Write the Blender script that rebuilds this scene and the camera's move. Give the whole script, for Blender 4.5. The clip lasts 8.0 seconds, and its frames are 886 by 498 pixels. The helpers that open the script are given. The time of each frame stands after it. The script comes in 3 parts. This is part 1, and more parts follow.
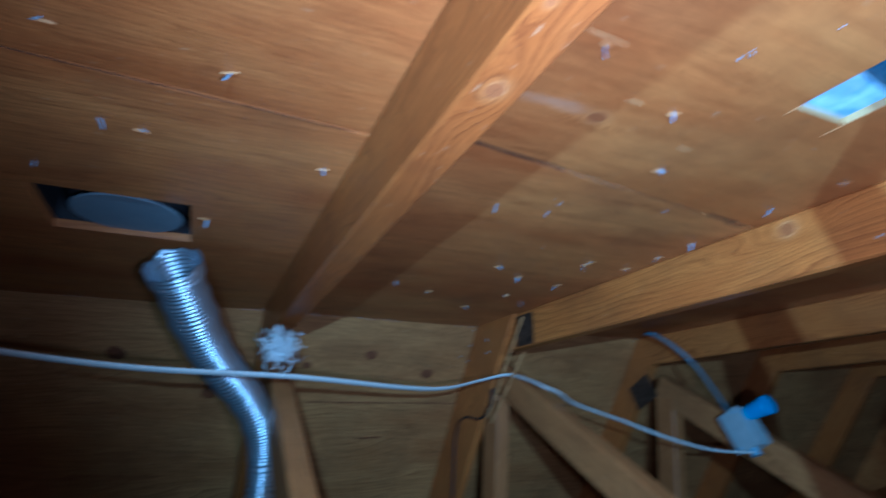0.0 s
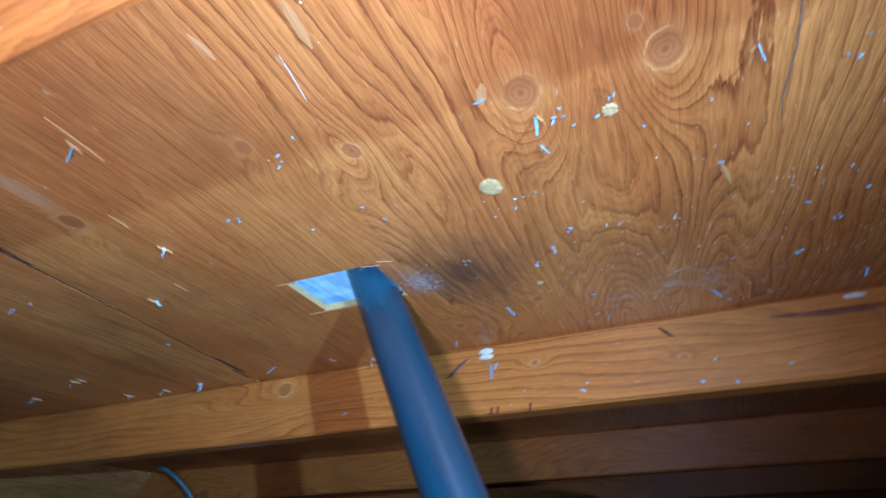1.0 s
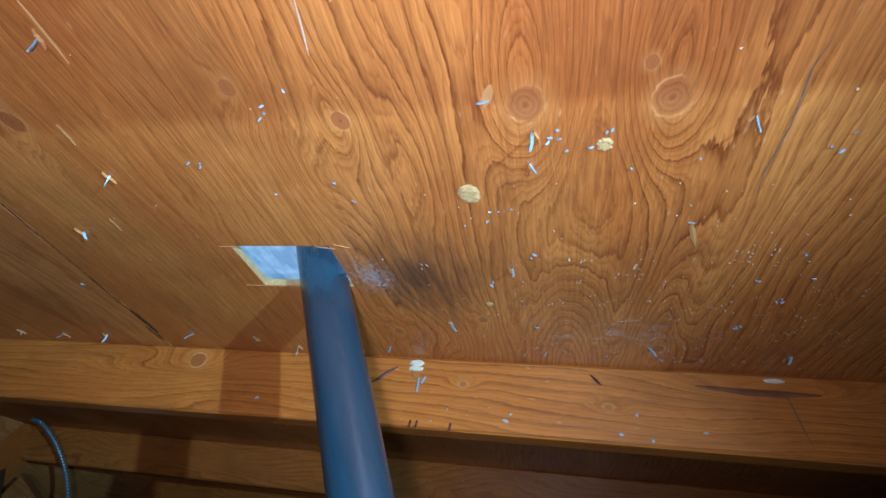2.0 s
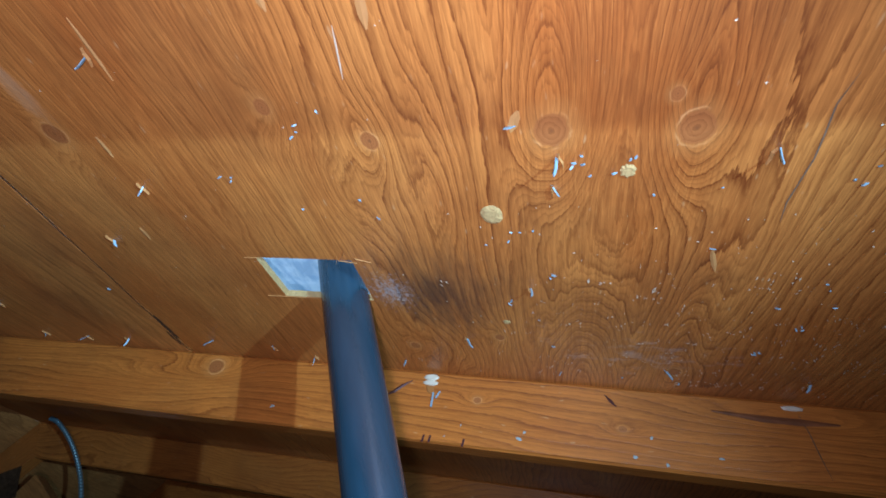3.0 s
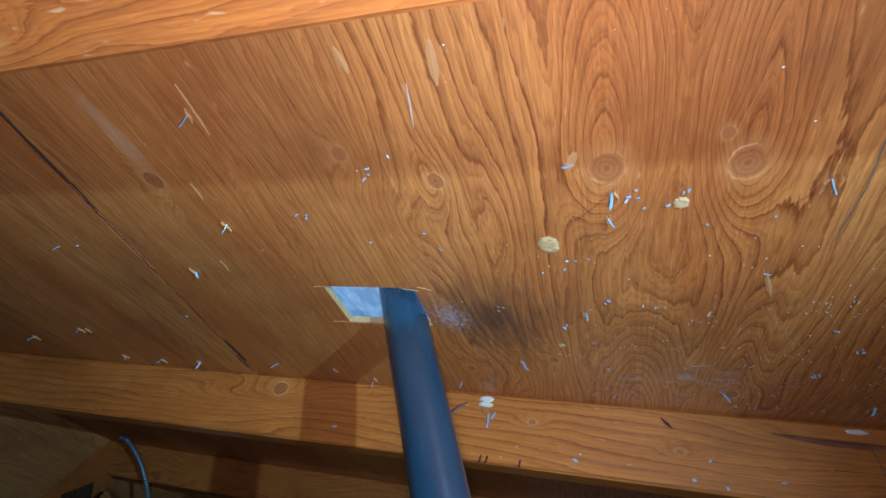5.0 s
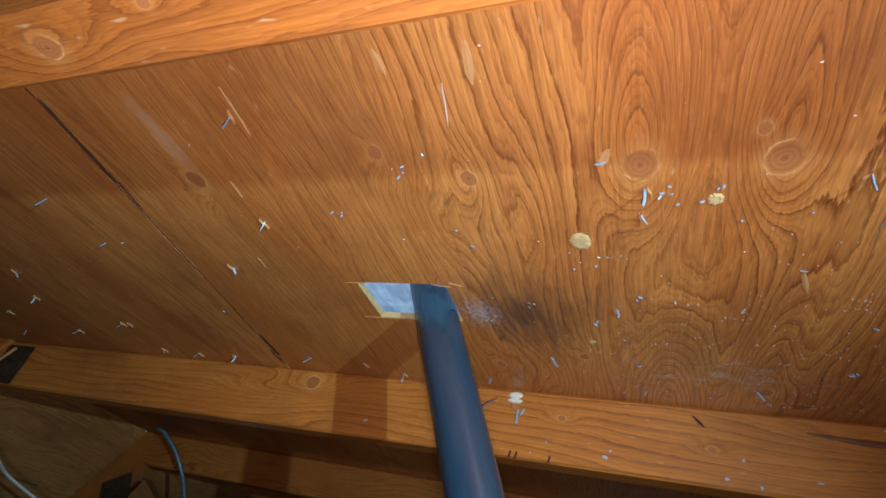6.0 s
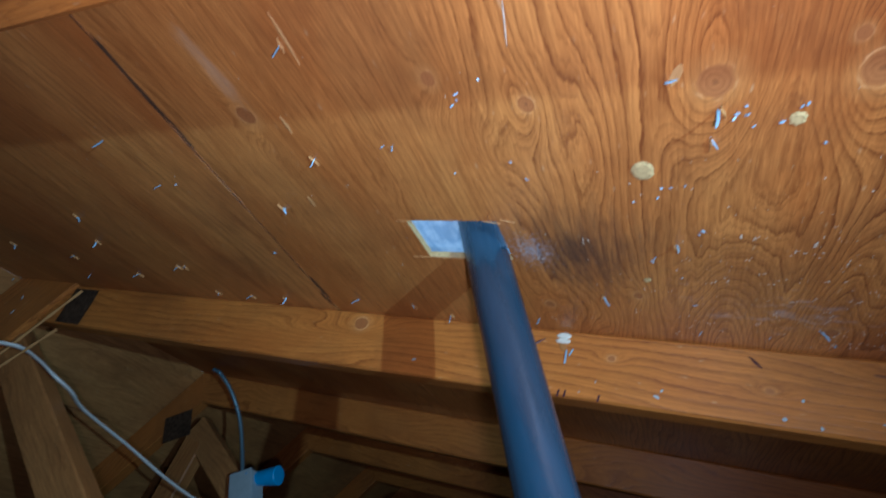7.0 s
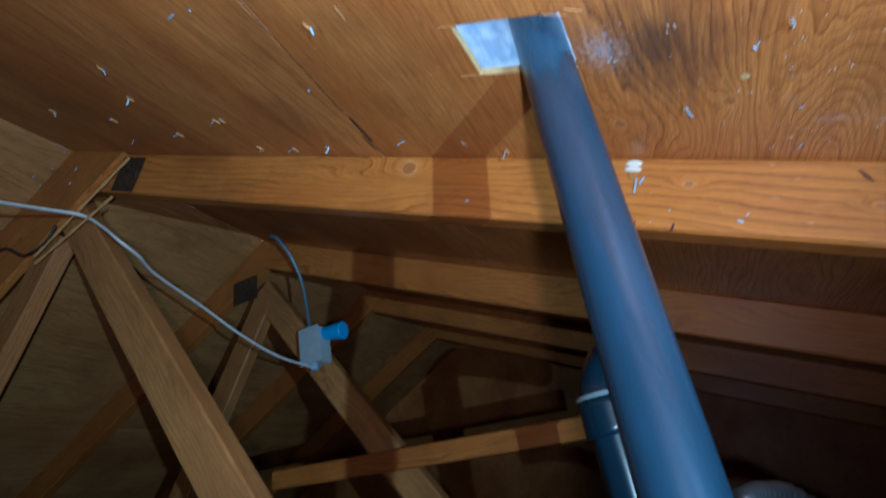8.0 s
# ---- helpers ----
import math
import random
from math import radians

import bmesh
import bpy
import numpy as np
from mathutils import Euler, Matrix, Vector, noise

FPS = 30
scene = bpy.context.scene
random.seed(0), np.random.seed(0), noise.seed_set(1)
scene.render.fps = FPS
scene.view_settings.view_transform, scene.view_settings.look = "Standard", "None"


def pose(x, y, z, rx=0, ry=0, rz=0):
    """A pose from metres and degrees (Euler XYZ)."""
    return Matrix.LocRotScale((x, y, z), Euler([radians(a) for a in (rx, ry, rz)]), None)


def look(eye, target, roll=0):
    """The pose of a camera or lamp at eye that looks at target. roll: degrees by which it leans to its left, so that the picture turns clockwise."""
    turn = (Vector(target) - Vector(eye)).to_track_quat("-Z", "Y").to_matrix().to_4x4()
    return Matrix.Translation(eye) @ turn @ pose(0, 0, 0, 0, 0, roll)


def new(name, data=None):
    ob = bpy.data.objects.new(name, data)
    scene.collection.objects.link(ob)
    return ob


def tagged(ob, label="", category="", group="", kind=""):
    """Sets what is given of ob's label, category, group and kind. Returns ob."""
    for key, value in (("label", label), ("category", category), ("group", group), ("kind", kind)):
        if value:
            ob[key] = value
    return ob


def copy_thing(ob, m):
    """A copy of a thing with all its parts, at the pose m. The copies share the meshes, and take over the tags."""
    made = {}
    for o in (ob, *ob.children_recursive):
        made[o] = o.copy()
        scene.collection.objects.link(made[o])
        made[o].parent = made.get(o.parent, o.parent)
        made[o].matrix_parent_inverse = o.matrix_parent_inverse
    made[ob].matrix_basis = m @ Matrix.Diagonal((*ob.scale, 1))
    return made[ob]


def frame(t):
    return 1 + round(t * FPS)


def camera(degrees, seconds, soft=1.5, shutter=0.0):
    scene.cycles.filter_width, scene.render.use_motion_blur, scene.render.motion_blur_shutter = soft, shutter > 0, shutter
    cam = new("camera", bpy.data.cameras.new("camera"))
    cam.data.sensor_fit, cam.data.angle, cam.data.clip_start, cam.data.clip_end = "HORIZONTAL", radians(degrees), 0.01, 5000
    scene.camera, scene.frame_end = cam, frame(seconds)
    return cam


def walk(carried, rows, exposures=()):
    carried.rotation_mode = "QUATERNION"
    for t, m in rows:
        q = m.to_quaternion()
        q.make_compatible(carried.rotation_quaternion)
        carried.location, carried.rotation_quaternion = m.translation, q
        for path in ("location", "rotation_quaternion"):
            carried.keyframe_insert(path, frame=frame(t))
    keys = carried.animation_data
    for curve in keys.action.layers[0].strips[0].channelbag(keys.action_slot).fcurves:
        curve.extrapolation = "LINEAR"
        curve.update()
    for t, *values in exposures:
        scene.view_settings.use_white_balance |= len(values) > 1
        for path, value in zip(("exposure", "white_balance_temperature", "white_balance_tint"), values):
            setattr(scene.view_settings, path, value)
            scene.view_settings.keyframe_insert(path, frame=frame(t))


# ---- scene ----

# camera and its walk
cam = camera(79.5, 8.0, soft=1.7, shutter=0.45)
PATH = [
    (0, pose(-0.7299, 0.2712, 1.0148, 133.36, 10.87, -21.65)),
    (0.5, pose(-0.6810, 0.2222, 1.0066, 134.17, 19.06, -42.45)),
    (1, pose(-0.6282, 0.1902, 1.0204, 131.62, 25.09, -64.84)),
    (2.3, pose(-0.6163, 0.2144, 1.0230, 127.98, 18.12, -79.73)),
    (2.5, pose(-0.6193, 0.2146, 1.0235, 128.36, 17.32, -79.71)),
    (3, pose(-0.6264, 0.2154, 1.0242, 129.57, 16.70, -78.87)),
    (3.5, pose(-0.6366, 0.2159, 1.0236, 130.76, 16.58, -77.68)),
    (4, pose(-0.6434, 0.2214, 1.0219, 131.71, 16.43, -76.66)),
    (4.5, pose(-0.6508, 0.2251, 1.0199, 132.31, 15.57, -75.84)),
    (6, pose(-0.6638, 0.2348, 1.0131, 132.99, 12.85, -72.86)),
    (6.5, pose(-0.6646, 0.2383, 1.0115, 132.12, 11.77, -71.89)),
    (7, pose(-0.6526, 0.2542, 1.0096, 128.58, 10.54, -69.57)),
    (7.5, pose(-0.6296, 0.2760, 1.0055, 123.18, 9.66, -66.91)),
    (8, pose(-0.5863, 0.2881, 1.0013, 116.15, 10.18, -63.48)),
]
walk(cam, PATH, exposures=[
    (0, 0.33, 3900, 4), (1, -0.05, 4300, 4), (2.5, -0.29, 5400, 8), (4.5, -0.56, 4700, 7),
    (6, -0.52, 6000, 12), (7, -0.52, 5000, 8), (7.5, -0.42, 5100, 9), (8, 0.05, 4950, 9)])

# the roof's frame: x along the ridge, y up the slope, z out through the deck
SLOPE = math.atan(0.5)
EAVE_Z = 1.2
DECK = Matrix.Translation((0, 0, EAVE_Z)) @ Matrix.Rotation(SLOPE, 4, "X")
RIDGE = 1.54
RIDGE_Y, RIDGE_Z = RIDGE * math.cos(SLOPE), EAVE_Z + RIDGE * math.sin(SLOPE)
FAR_DECK = Matrix.Translation((0, 2 * RIDGE_Y, 0)) @ Matrix.Rotation(math.pi, 4, "Z") @ DECK
DEPTH, THICK, PITCH = 0.089, 0.038, 0.61
FACE = 0.007  # where the second truss turns its side to the camera


def on_deck(x, y, z=0.0):
    return DECK @ Vector((x, y, z))


# world and lamps: a hand lamp low beside the camera's way, and a small one by the lens
world = bpy.data.worlds.new("daylight_outside")
scene.world = world
world.use_nodes = True
world.node_tree.nodes["Background"].inputs["Color"].default_value = (0.50, 0.76, 1.0, 1)
world.node_tree.nodes["Background"].inputs["Strength"].default_value = 1.9


hand = bpy.data.lights.new("hand_torch", "SPOT")
hand.energy, hand.color, hand.shadow_soft_size = 45.0, (0.68, 0.97, 1.0), 0.006
hand.spot_size, hand.spot_blend = radians(82), 1.0
new("hand_torch", hand).matrix_basis = look(on_deck(-0.872, -0.366, -0.246), (0.06, 0.95, 1.46))
phone = bpy.data.lights.new("phone_light", "SPOT")
phone.energy, phone.color, phone.shadow_soft_size = 16.5, (0.96, 0.91, 0.93), 0.012
phone.spot_size, phone.spot_blend = radians(152), 1.0
new("phone_light", phone).matrix_basis = look((-0.655, 0.235, 0.945), (-0.37, 0.31, 1.41))


# ---- materials ----
class Nodes:
    """Short ways to add and join shader nodes."""

    def __init__(self, name):
        self.mat = bpy.data.materials.new(name)
        self.mat.use_nodes = True
        self.tree = self.mat.node_tree
        self.bsdf = self.tree.nodes["Principled BSDF"]

    def add(self, kind):
        return self.tree.nodes.new(kind)

    def put(self, socket, value):
        if isinstance(value, bpy.types.NodeSocket):
            self.tree.links.new(value, socket)
        elif isinstance(value, (tuple, list)) and len(value) == 3 and socket.type == "RGBA":
            socket.default_value = (*value, 1)
        else:
            socket.default_value = value

    def math(self, op, a, b=0.0, c=0.0, clamp=False):
        node = self.add("ShaderNodeMath")
        node.operation, node.use_clamp = op, clamp
        for n, value in enumerate((a, b, c)):
            self.put(node.inputs[n], value)
        return node.outputs[0]

    def vec(self, op, a, b):
        node = self.add("ShaderNodeVectorMath")
        node.operation = op
        self.put(node.inputs[0], a)
        self.put(node.inputs[1], b)
        return node.outputs["Value"] if op in ("LENGTH", "DOT_PRODUCT", "DISTANCE") else node.outputs["Vector"]

    def noise(self, vector, scale=1.0, detail=3.0, rough=0.55, distortion=0.0):
        node = self.add("ShaderNodeTexNoise")
        self.put(node.inputs["Vector"], vector)
        for key, value in (("Scale", scale), ("Detail", detail), ("Roughness", rough), ("Distortion", distortion)):
            node.inputs[key].default_value = value
        return node.outputs["Fac"]

    def ramp(self, fac, *stops):
        node = self.add("ShaderNodeValToRGB")
        self.put(node.inputs[0], fac)
        els = node.color_ramp.elements
        while len(els) < len(stops):
            els.new(0.5)
        for el, (at, colour) in zip(els, stops):
            el.position = at
            el.color = (*colour, 1) if isinstance(colour, tuple) else (colour, colour, colour, 1)
        return node.outputs[0]

    def mix(self, fac, a, b, blend="MIX"):
        node = self.add("ShaderNodeMix")
        node.data_type, node.blend_type = "RGBA", blend
        self.put(node.inputs[0], fac)
        self.put(node.inputs[6], a)
        self.put(node.inputs[7], b)
        return node.outputs[2]

    def coords(self, shift=True):
        vector = self.add("ShaderNodeTexCoord").outputs["Object"]
        if shift:
            push = self.math("MULTIPLY", self.add("ShaderNodeObjectInfo").outputs["Random"], 37.0)
            node = self.add("ShaderNodeCombineXYZ")
            for n in range(3):
                self.put(node.inputs[n], push)
            vector = self.vec("ADD", vector, node.outputs[0])
        return vector

    def finish(self, colour, rough, bump=None, strength=0.2, depth=0.001, metal=0.0, spec=0.5):
        self.put(self.bsdf.inputs["Base Color"], colour)
        self.put(self.bsdf.inputs["Roughness"], rough)
        self.bsdf.inputs["Metallic"].default_value = metal
        self.bsdf.inputs["Specular IOR Level"].default_value = spec
        if bump is not None:
            node = self.add("ShaderNodeBump")
            node.inputs["Strength"].default_value = strength
            node.inputs["Distance"].default_value = depth
            self.put(node.inputs["Height"], bump)
            self.put(self.bsdf.inputs["Normal"], node.outputs[0])
        return self.mat


def ring_wood(name, light, mid, dark, knots=(), swells=(), rings=150.0, drift=0.05, shift=True, contrast=0.8, rough=0.5, stain=False, streaks=1.0, fold=None, face="xy"):
    """Wood whose growth rings are the contours of a field: along x run the fibres; knots and swells push the contours aside."""
    n = Nodes(name)
    p = n.coords(shift)
    xyz = n.add("ShaderNodeSeparateXYZ")
    n.put(xyz.inputs[0], p)
    if face == "xz":
        # knots and swells are given on the board's side, so y and z change places
        turned = n.add("ShaderNodeCombineXYZ")
        for into, out in ((0, "X"), (1, "Z"), (2, "Y")):
            n.put(turned.inputs[into], xyz.outputs[out])
        p = turned.outputs[0]
        xyz = n.add("ShaderNodeSeparateXYZ")
        n.put(xyz.inputs[0], p)
    wide = n.noise(n.vec("MULTIPLY", p, (1.6, 7.0, 7.0)), 1.0, 2.0, 0.5)
    close = n.noise(n.vec("MULTIPLY", p, (9.0, 34.0, 34.0)), 1.0, 3.0, 0.6)
    if fold:
        # the rings lie flat near the line y = fold[0] and stand steeper away from it
        away = n.math("SUBTRACT", xyz.outputs["Y"], fold[0])
        field = n.math("SQRT", n.math("MULTIPLY_ADD", away, away, fold[1] ** 2))
        fingers = n.noise(n.vec("MULTIPLY", p, (5.0, 34.0, 34.0)), 1.0, 2.0, 0.5)
        field = n.math("MULTIPLY_ADD", fingers, 2.6 / rings, field)
    else:
        field = n.math("ADD", xyz.outputs["Y"], xyz.outputs["Z"])
    field = n.math("MULTIPLY_ADD", wide, drift * 2.2, field)
    field = n.math("MULTIPLY_ADD", close, drift * 0.16, field)
    field = n.math("MULTIPLY", field, rings)
    field = n.math("MULTIPLY_ADD", n.noise(n.vec("MULTIPLY", p, (70.0, 520.0, 520.0)), 1.0, 2.0), 0.32, field)
    core = rim = None
    for (kx, ky, radius) in knots:
        rel = n.vec("SUBTRACT", p, (kx, ky, 0.0))
        near = n.vec("MULTIPLY", rel, (0.22 / radius, 0.52 / radius, 0.0))
        fall = n.math("POWER", 2.718, n.math("MULTIPLY", n.vec("DOT_PRODUCT", near, near), -1.0))
        field = n.math("MULTIPLY_ADD", fall, 330.0 * radius, field)
        away = n.vec("LENGTH", n.vec("MULTIPLY", rel, (0.90 / radius, 1.18 / radius, 0.0)), (0, 0, 0))
        core = away if core is None else n.math("MINIMUM", core, away)
    if core is not None:
        core = n.math("MULTIPLY_ADD", n.noise(p, 70.0, 4.0, 0.65), 0.62, n.math("SUBTRACT", core, 0.16))
        rim = n.math("SUBTRACT", 1.0, n.math("MULTIPLY", n.math("ABSOLUTE", n.math("SUBTRACT", core, 1.24)), 7.0), clamp=True)
    for (kx, ky, sx, sy, lift) in swells:
        near = n.vec("MULTIPLY", n.vec("SUBTRACT", p, (kx, ky, 0.0)), (1 / sx, 1 / sy, 0.0))
        fall = n.math("POWER", 2.718, n.math("MULTIPLY", n.vec("DOT_PRODUCT", near, near), -1.0))
        field = n.math("MULTIPLY_ADD", fall, lift, field)
    saw = n.math("FRACT", field)
    fibre_wave = n.noise(n.vec("MULTIPLY", p, (30.0, 240.0, 240.0)), 1.0, 2.0)
    line = n.ramp(saw, (0.0, 0.0), (0.5, 0.07), (0.82, 0.42), (0.95, 1.0), (1.0, 0.0))
    fine = n.ramp(n.math("FRACT", n.math("MULTIPLY_ADD", fibre_wave, 0.35, n.math("MULTIPLY", field, 2.7))), (0.0, 0.0), (0.6, 0.3), (0.9, 1.0), (1.0, 0.0))
    patchy = n.ramp(n.noise(n.vec("MULTIPLY", p, (3.0, 14.0, 14.0)), 1.0, 3.0), (0.34, 0.35), (0.62, 1.0))
    fibre = n.noise(n.vec("MULTIPLY", p, (14.0, 520.0, 520.0)), 1.0, 3.0, 0.7)
    if fold:
        # far from the fold the face is cut along the rings and shows them faintly
        patchy = n.math("MULTIPLY", patchy, n.ramp(xyz.outputs["Y"], (0.26, 1.0), (0.40, 0.45)))
    tone = n.noise(n.vec("MULTIPLY", p, (2.0, 6.0, 6.0)), 1.0, 4.0, 0.6)
    colour = n.mix(n.ramp(tone, (0.36, 0.0), (0.64, 1.0)), light, mid)
    colour = n.mix(n.math("MULTIPLY", n.math("MULTIPLY", line, patchy), contrast), colour, dark)
    colour = n.mix(n.math("MULTIPLY", fine, 0.42 * contrast), colour, dark)
    colour = n.mix(n.ramp(fibre, (0.40, 0.0), (0.72, 0.55 * streaks)), colour, dark)
    dash = n.noise(n.vec("MULTIPLY", p, (45.0, 800.0, 800.0)), 1.0, 2.0, 0.6)
    colour = n.mix(n.ramp(dash, (0.54, 0.0), (0.78, 0.4 * streaks)), colour, tuple(min(1.0, c * 1.35) for c in light))
    colour = n.mix(n.ramp(n.noise(n.vec("MULTIPLY", p, (7.0, 60.0, 60.0)), 1.0, 4.0, 0.7), (0.5, 0.0), (0.8, 0.55 * streaks)), colour, dark)
    grime = n.noise(p, 5.0, 5.0, 0.65)
    colour = n.mix(n.ramp(grime, (0.48, 0.0), (0.8, 0.5)), colour, (0.10, 0.045, 0.02))
    flecks = n.noise(n.vec("MULTIPLY", p, (60.0, 210.0, 210.0)), 1.0, 1.0)
    colour = n.mix(n.ramp(flecks, (0.72, 0.0), (0.80, 0.45)), colour, (0.62, 0.42, 0.22))
    if core is not None:
        ring = n.math("FRACT", n.math("MULTIPLY", core, 3.1))
        knot_wood = n.ramp(ring, (0.0, (0.37, 0.142, 0.046)), (0.7, (0.31, 0.112, 0.036)), (1.0, (0.25, 0.086, 0.027)))
        pith = n.math("SUBTRACT", 1.0, n.math("MULTIPLY", n.math("SUBTRACT", core, 0.12), 5.0), clamp=True)
        knot_wood = n.mix(n.math("MULTIPLY", pith, 0.7), knot_wood, (0.12, 0.045, 0.022))
        halo = n.math("SUBTRACT", 1.0, n.math("MULTIPLY", n.math("SUBTRACT", core, 1.0), 0.8), clamp=True)
        colour = n.mix(n.math("MULTIPLY", halo, 0.32), colour, (0.62, 0.31, 0.095))
        colour = n.mix(n.math("MULTIPLY", n.math("POWER", rim, 2.0), n.ramp(n.noise(p, 45.0, 2.0), (0.44, 0.0), (0.62, 0.7))), colour, (0.80, 0.46, 0.20))
        colour = n.mix(n.math("MULTIPLY", n.math("MULTIPLY", n.math("SUBTRACT", 1.16, core), 9.0, clamp=True), 0.85), colour, knot_wood)
    if stain:
        # soot drawn into the grain beside the pipe, pale dust over its edge, and a scuffed smear by a knot
        rel = n.vec("MULTIPLY", n.vec("SUBTRACT", p, (-0.193, 0.247, 0.0)), (10.5, 12.0, 0.0))
        body = n.math("SUBTRACT", 1.0, n.vec("LENGTH", rel, (0, 0, 0)))
        body = n.math("MULTIPLY_ADD", n.math("SUBTRACT", n.noise(n.vec("MULTIPLY", p, (16.0, 110.0, 1.0)), 1.0, 5.0, 0.7), 0.5), 1.5, body)
        colour = n.mix(n.math("MULTIPLY", n.ramp(body, (0.05, 0.0), (0.9, 1.0)), 0.74), colour, (0.022, 0.022, 0.026))
        rel = n.vec("MULTIPLY", n.vec("SUBTRACT", p, (-0.192, 0.292, 0.0)), (18.0, 24.0, 0.0))
        dust = n.math("SUBTRACT", 0.8, n.vec("LENGTH", rel, (0, 0, 0)))
        dust = n.math("MULTIPLY_ADD", n.math("SUBTRACT", n.noise(p, 190.0, 6.0, 0.8), 0.5), 3.6, dust)
        colour = n.mix(n.math("MULTIPLY", n.ramp(dust, (0.3, 0.0), (1.2, 1.0)), 0.6), colour, (0.42, 0.50, 0.60))
        rel = n.vec("MULTIPLY", n.vec("SUBTRACT", p, (-0.462, 0.503, 0.0)), (15.0, 60.0, 0.0))
        scuff = n.math("SUBTRACT", 0.8, n.vec("LENGTH", rel, (0, 0, 0)))
        scuff = n.math("MULTIPLY_ADD", n.math("SUBTRACT", n.noise(n.vec("MULTIPLY", p, (24.0, 110.0, 1.0)), 1.0, 4.0, 0.7), 0.5), 1.8, scuff)
        colour = n.mix(n.math("MULTIPLY", n.ramp(scuff, (0.1, 0.0), (1.0, 1.0)), 0.5), colour, (0.62, 0.45, 0.30))
        rel = n.vec("MULTIPLY", n.vec("SUBTRACT", p, (-0.085, 0.05, 0.0)), (11.0, 4.5, 0.0))
        dust = n.math("SUBTRACT", 0.6, n.vec("LENGTH", rel, (0, 0, 0)))
        dust = n.math("MULTIPLY_ADD", n.math("SUBTRACT", n.noise(n.vec("MULTIPLY", p, (1.0, 0.5, 1.0)), 60.0, 6.0, 0.75), 0.52), 4.0, dust)
        colour = n.mix(n.math("MULTIPLY", n.ramp(dust, (0.3, 0.0), (1.0, 1.0)), 0.4), colour, (0.50, 0.47, 0.46))
    relief = n.math("ADD", n.math("MULTIPLY", line, -0.5), n.math("MULTIPLY", fibre, 0.8))
    gloss = n.math("MULTIPLY_ADD", n.noise(p, 9.0, 4.0), 0.25, rough - 0.1)
    return n.finish(colour, gloss, relief, 0.35, 0.0006, spec=0.5)


LIGHT, MID, DARK = (0.68, 0.298, 0.074), (0.48, 0.158, 0.033), (0.150, 0.036, 0.008)
M_PLY = ring_wood("plywood", LIGHT, MID, DARK, rings=90, drift=0.08, contrast=0.5, rough=0.45, streaks=0.9)
M_PLY_MAIN = ring_wood(
    "plywood_knotty", LIGHT, MID, DARK, shift=False, stain=True, rings=105, drift=0.04, contrast=0.94, rough=0.38, streaks=0.8, fold=(0.088, 0.035),
    knots=((-0.397, 0.132, 0.0128), (-0.396, 0.049, 0.0122), (-0.392, 0.253, 0.0072), (-0.4245, 0.319, 0.0068), (-0.408, 0.508, 0.010), (-0.421, 0.063, 0.0045),
           (-0.070, 0.296, 0.007), (-0.106, 0.193, 0.006), (-0.050, 0.010, 0.008)),
    swells=((-0.475, 0.127, 0.115, 0.027, 6.5), (-0.475, 0.047, 0.115, 0.027, 6.5), (-0.57, 0.09, 0.06, 0.03, -4.0), (0.0, 0.100, 0.20, 0.040, 13.0), (0.0, 0.020, 0.20, 0.030, 9.0),
            (-0.330, 0.212, 0.10, 0.016, 2.8), (-0.335, 0.29, 0.05, 0.02, -2.5), (-0.06, 0.24, 0.08, 0.04, 4.0)))
M_PLY_FAR = ring_wood("plywood_far", (0.57, 0.295, 0.094), (0.41, 0.178, 0.052), (0.13, 0.05, 0.016), rings=70, drift=0.10, contrast=0.6, rough=0.5, streaks=1.0)
M_WEB = ring_wood("weathered_fir", (0.54, 0.26, 0.080), (0.40, 0.165, 0.047), (0.14, 0.055, 0.018), rings=95, drift=0.10, contrast=0.7, rough=0.45, streaks=0.9)
M_STUD = ring_wood("fir_board", (0.55, 0.205, 0.041), (0.42, 0.136, 0.025), (0.16, 0.042, 0.010), rings=95, drift=0.11, contrast=0.85, rough=0.34, streaks=0.6)


# the second truss's chord shows a large knot and two small ones on its side
M_CHORD = ring_wood("fir_chord", (0.62, 0.236, 0.043), (0.47, 0.148, 0.025), (0.17, 0.045, 0.011), shift=False, face="xz", rings=80, drift=0.05, contrast=0.85, rough=0.32, streaks=0.6,
                    knots=((3.232, -0.020, 0.011), (2.856, -0.032, 0.0045), (2.687, -0.049, 0.004)), swells=((3.30, -0.035, 0.09, 0.022, 2.5), (2.50, -0.02, 0.10, 0.016, 2.2)))


# the first truss's chord has a pale knot low on its edge
M_NEAR = ring_wood("fir_near_chord", (0.57, 0.215, 0.042), (0.43, 0.140, 0.025), (0.16, 0.042, 0.010), shift=False, rings=95, drift=0.11, contrast=0.85, rough=0.34, streaks=0.6,
                   knots=((3.029, 0.020, 0.0075), (2.955, 0.030, 0.003)))


def plain(name, colour, rough=0.5, metal=0.0, vary=0.25, scale=40.0, stretch=(1, 1, 1), bump=0.2, depth=0.0005, spec=0.5):
    n = Nodes(name)
    p = n.vec("MULTIPLY", n.coords(), stretch)
    grain = n.noise(p, scale, 5.0, 0.6)
    broad = n.noise(p, scale * 0.12, 3.0)
    tint = n.mix(n.ramp(grain, (0.3, 0.0), (0.75, 1.0)), colour, tuple(c * (1 - vary) for c in colour))
    tint = n.mix(n.ramp(broad, (0.35, 0.0), (0.8, 0.6)), tint, tuple(c * (1 - 1.4 * vary) for c in colour))
    return n.finish(tint, n.math("MULTIPLY_ADD", grain, 0.2, rough - 0.1), grain, bump, depth, metal, spec)


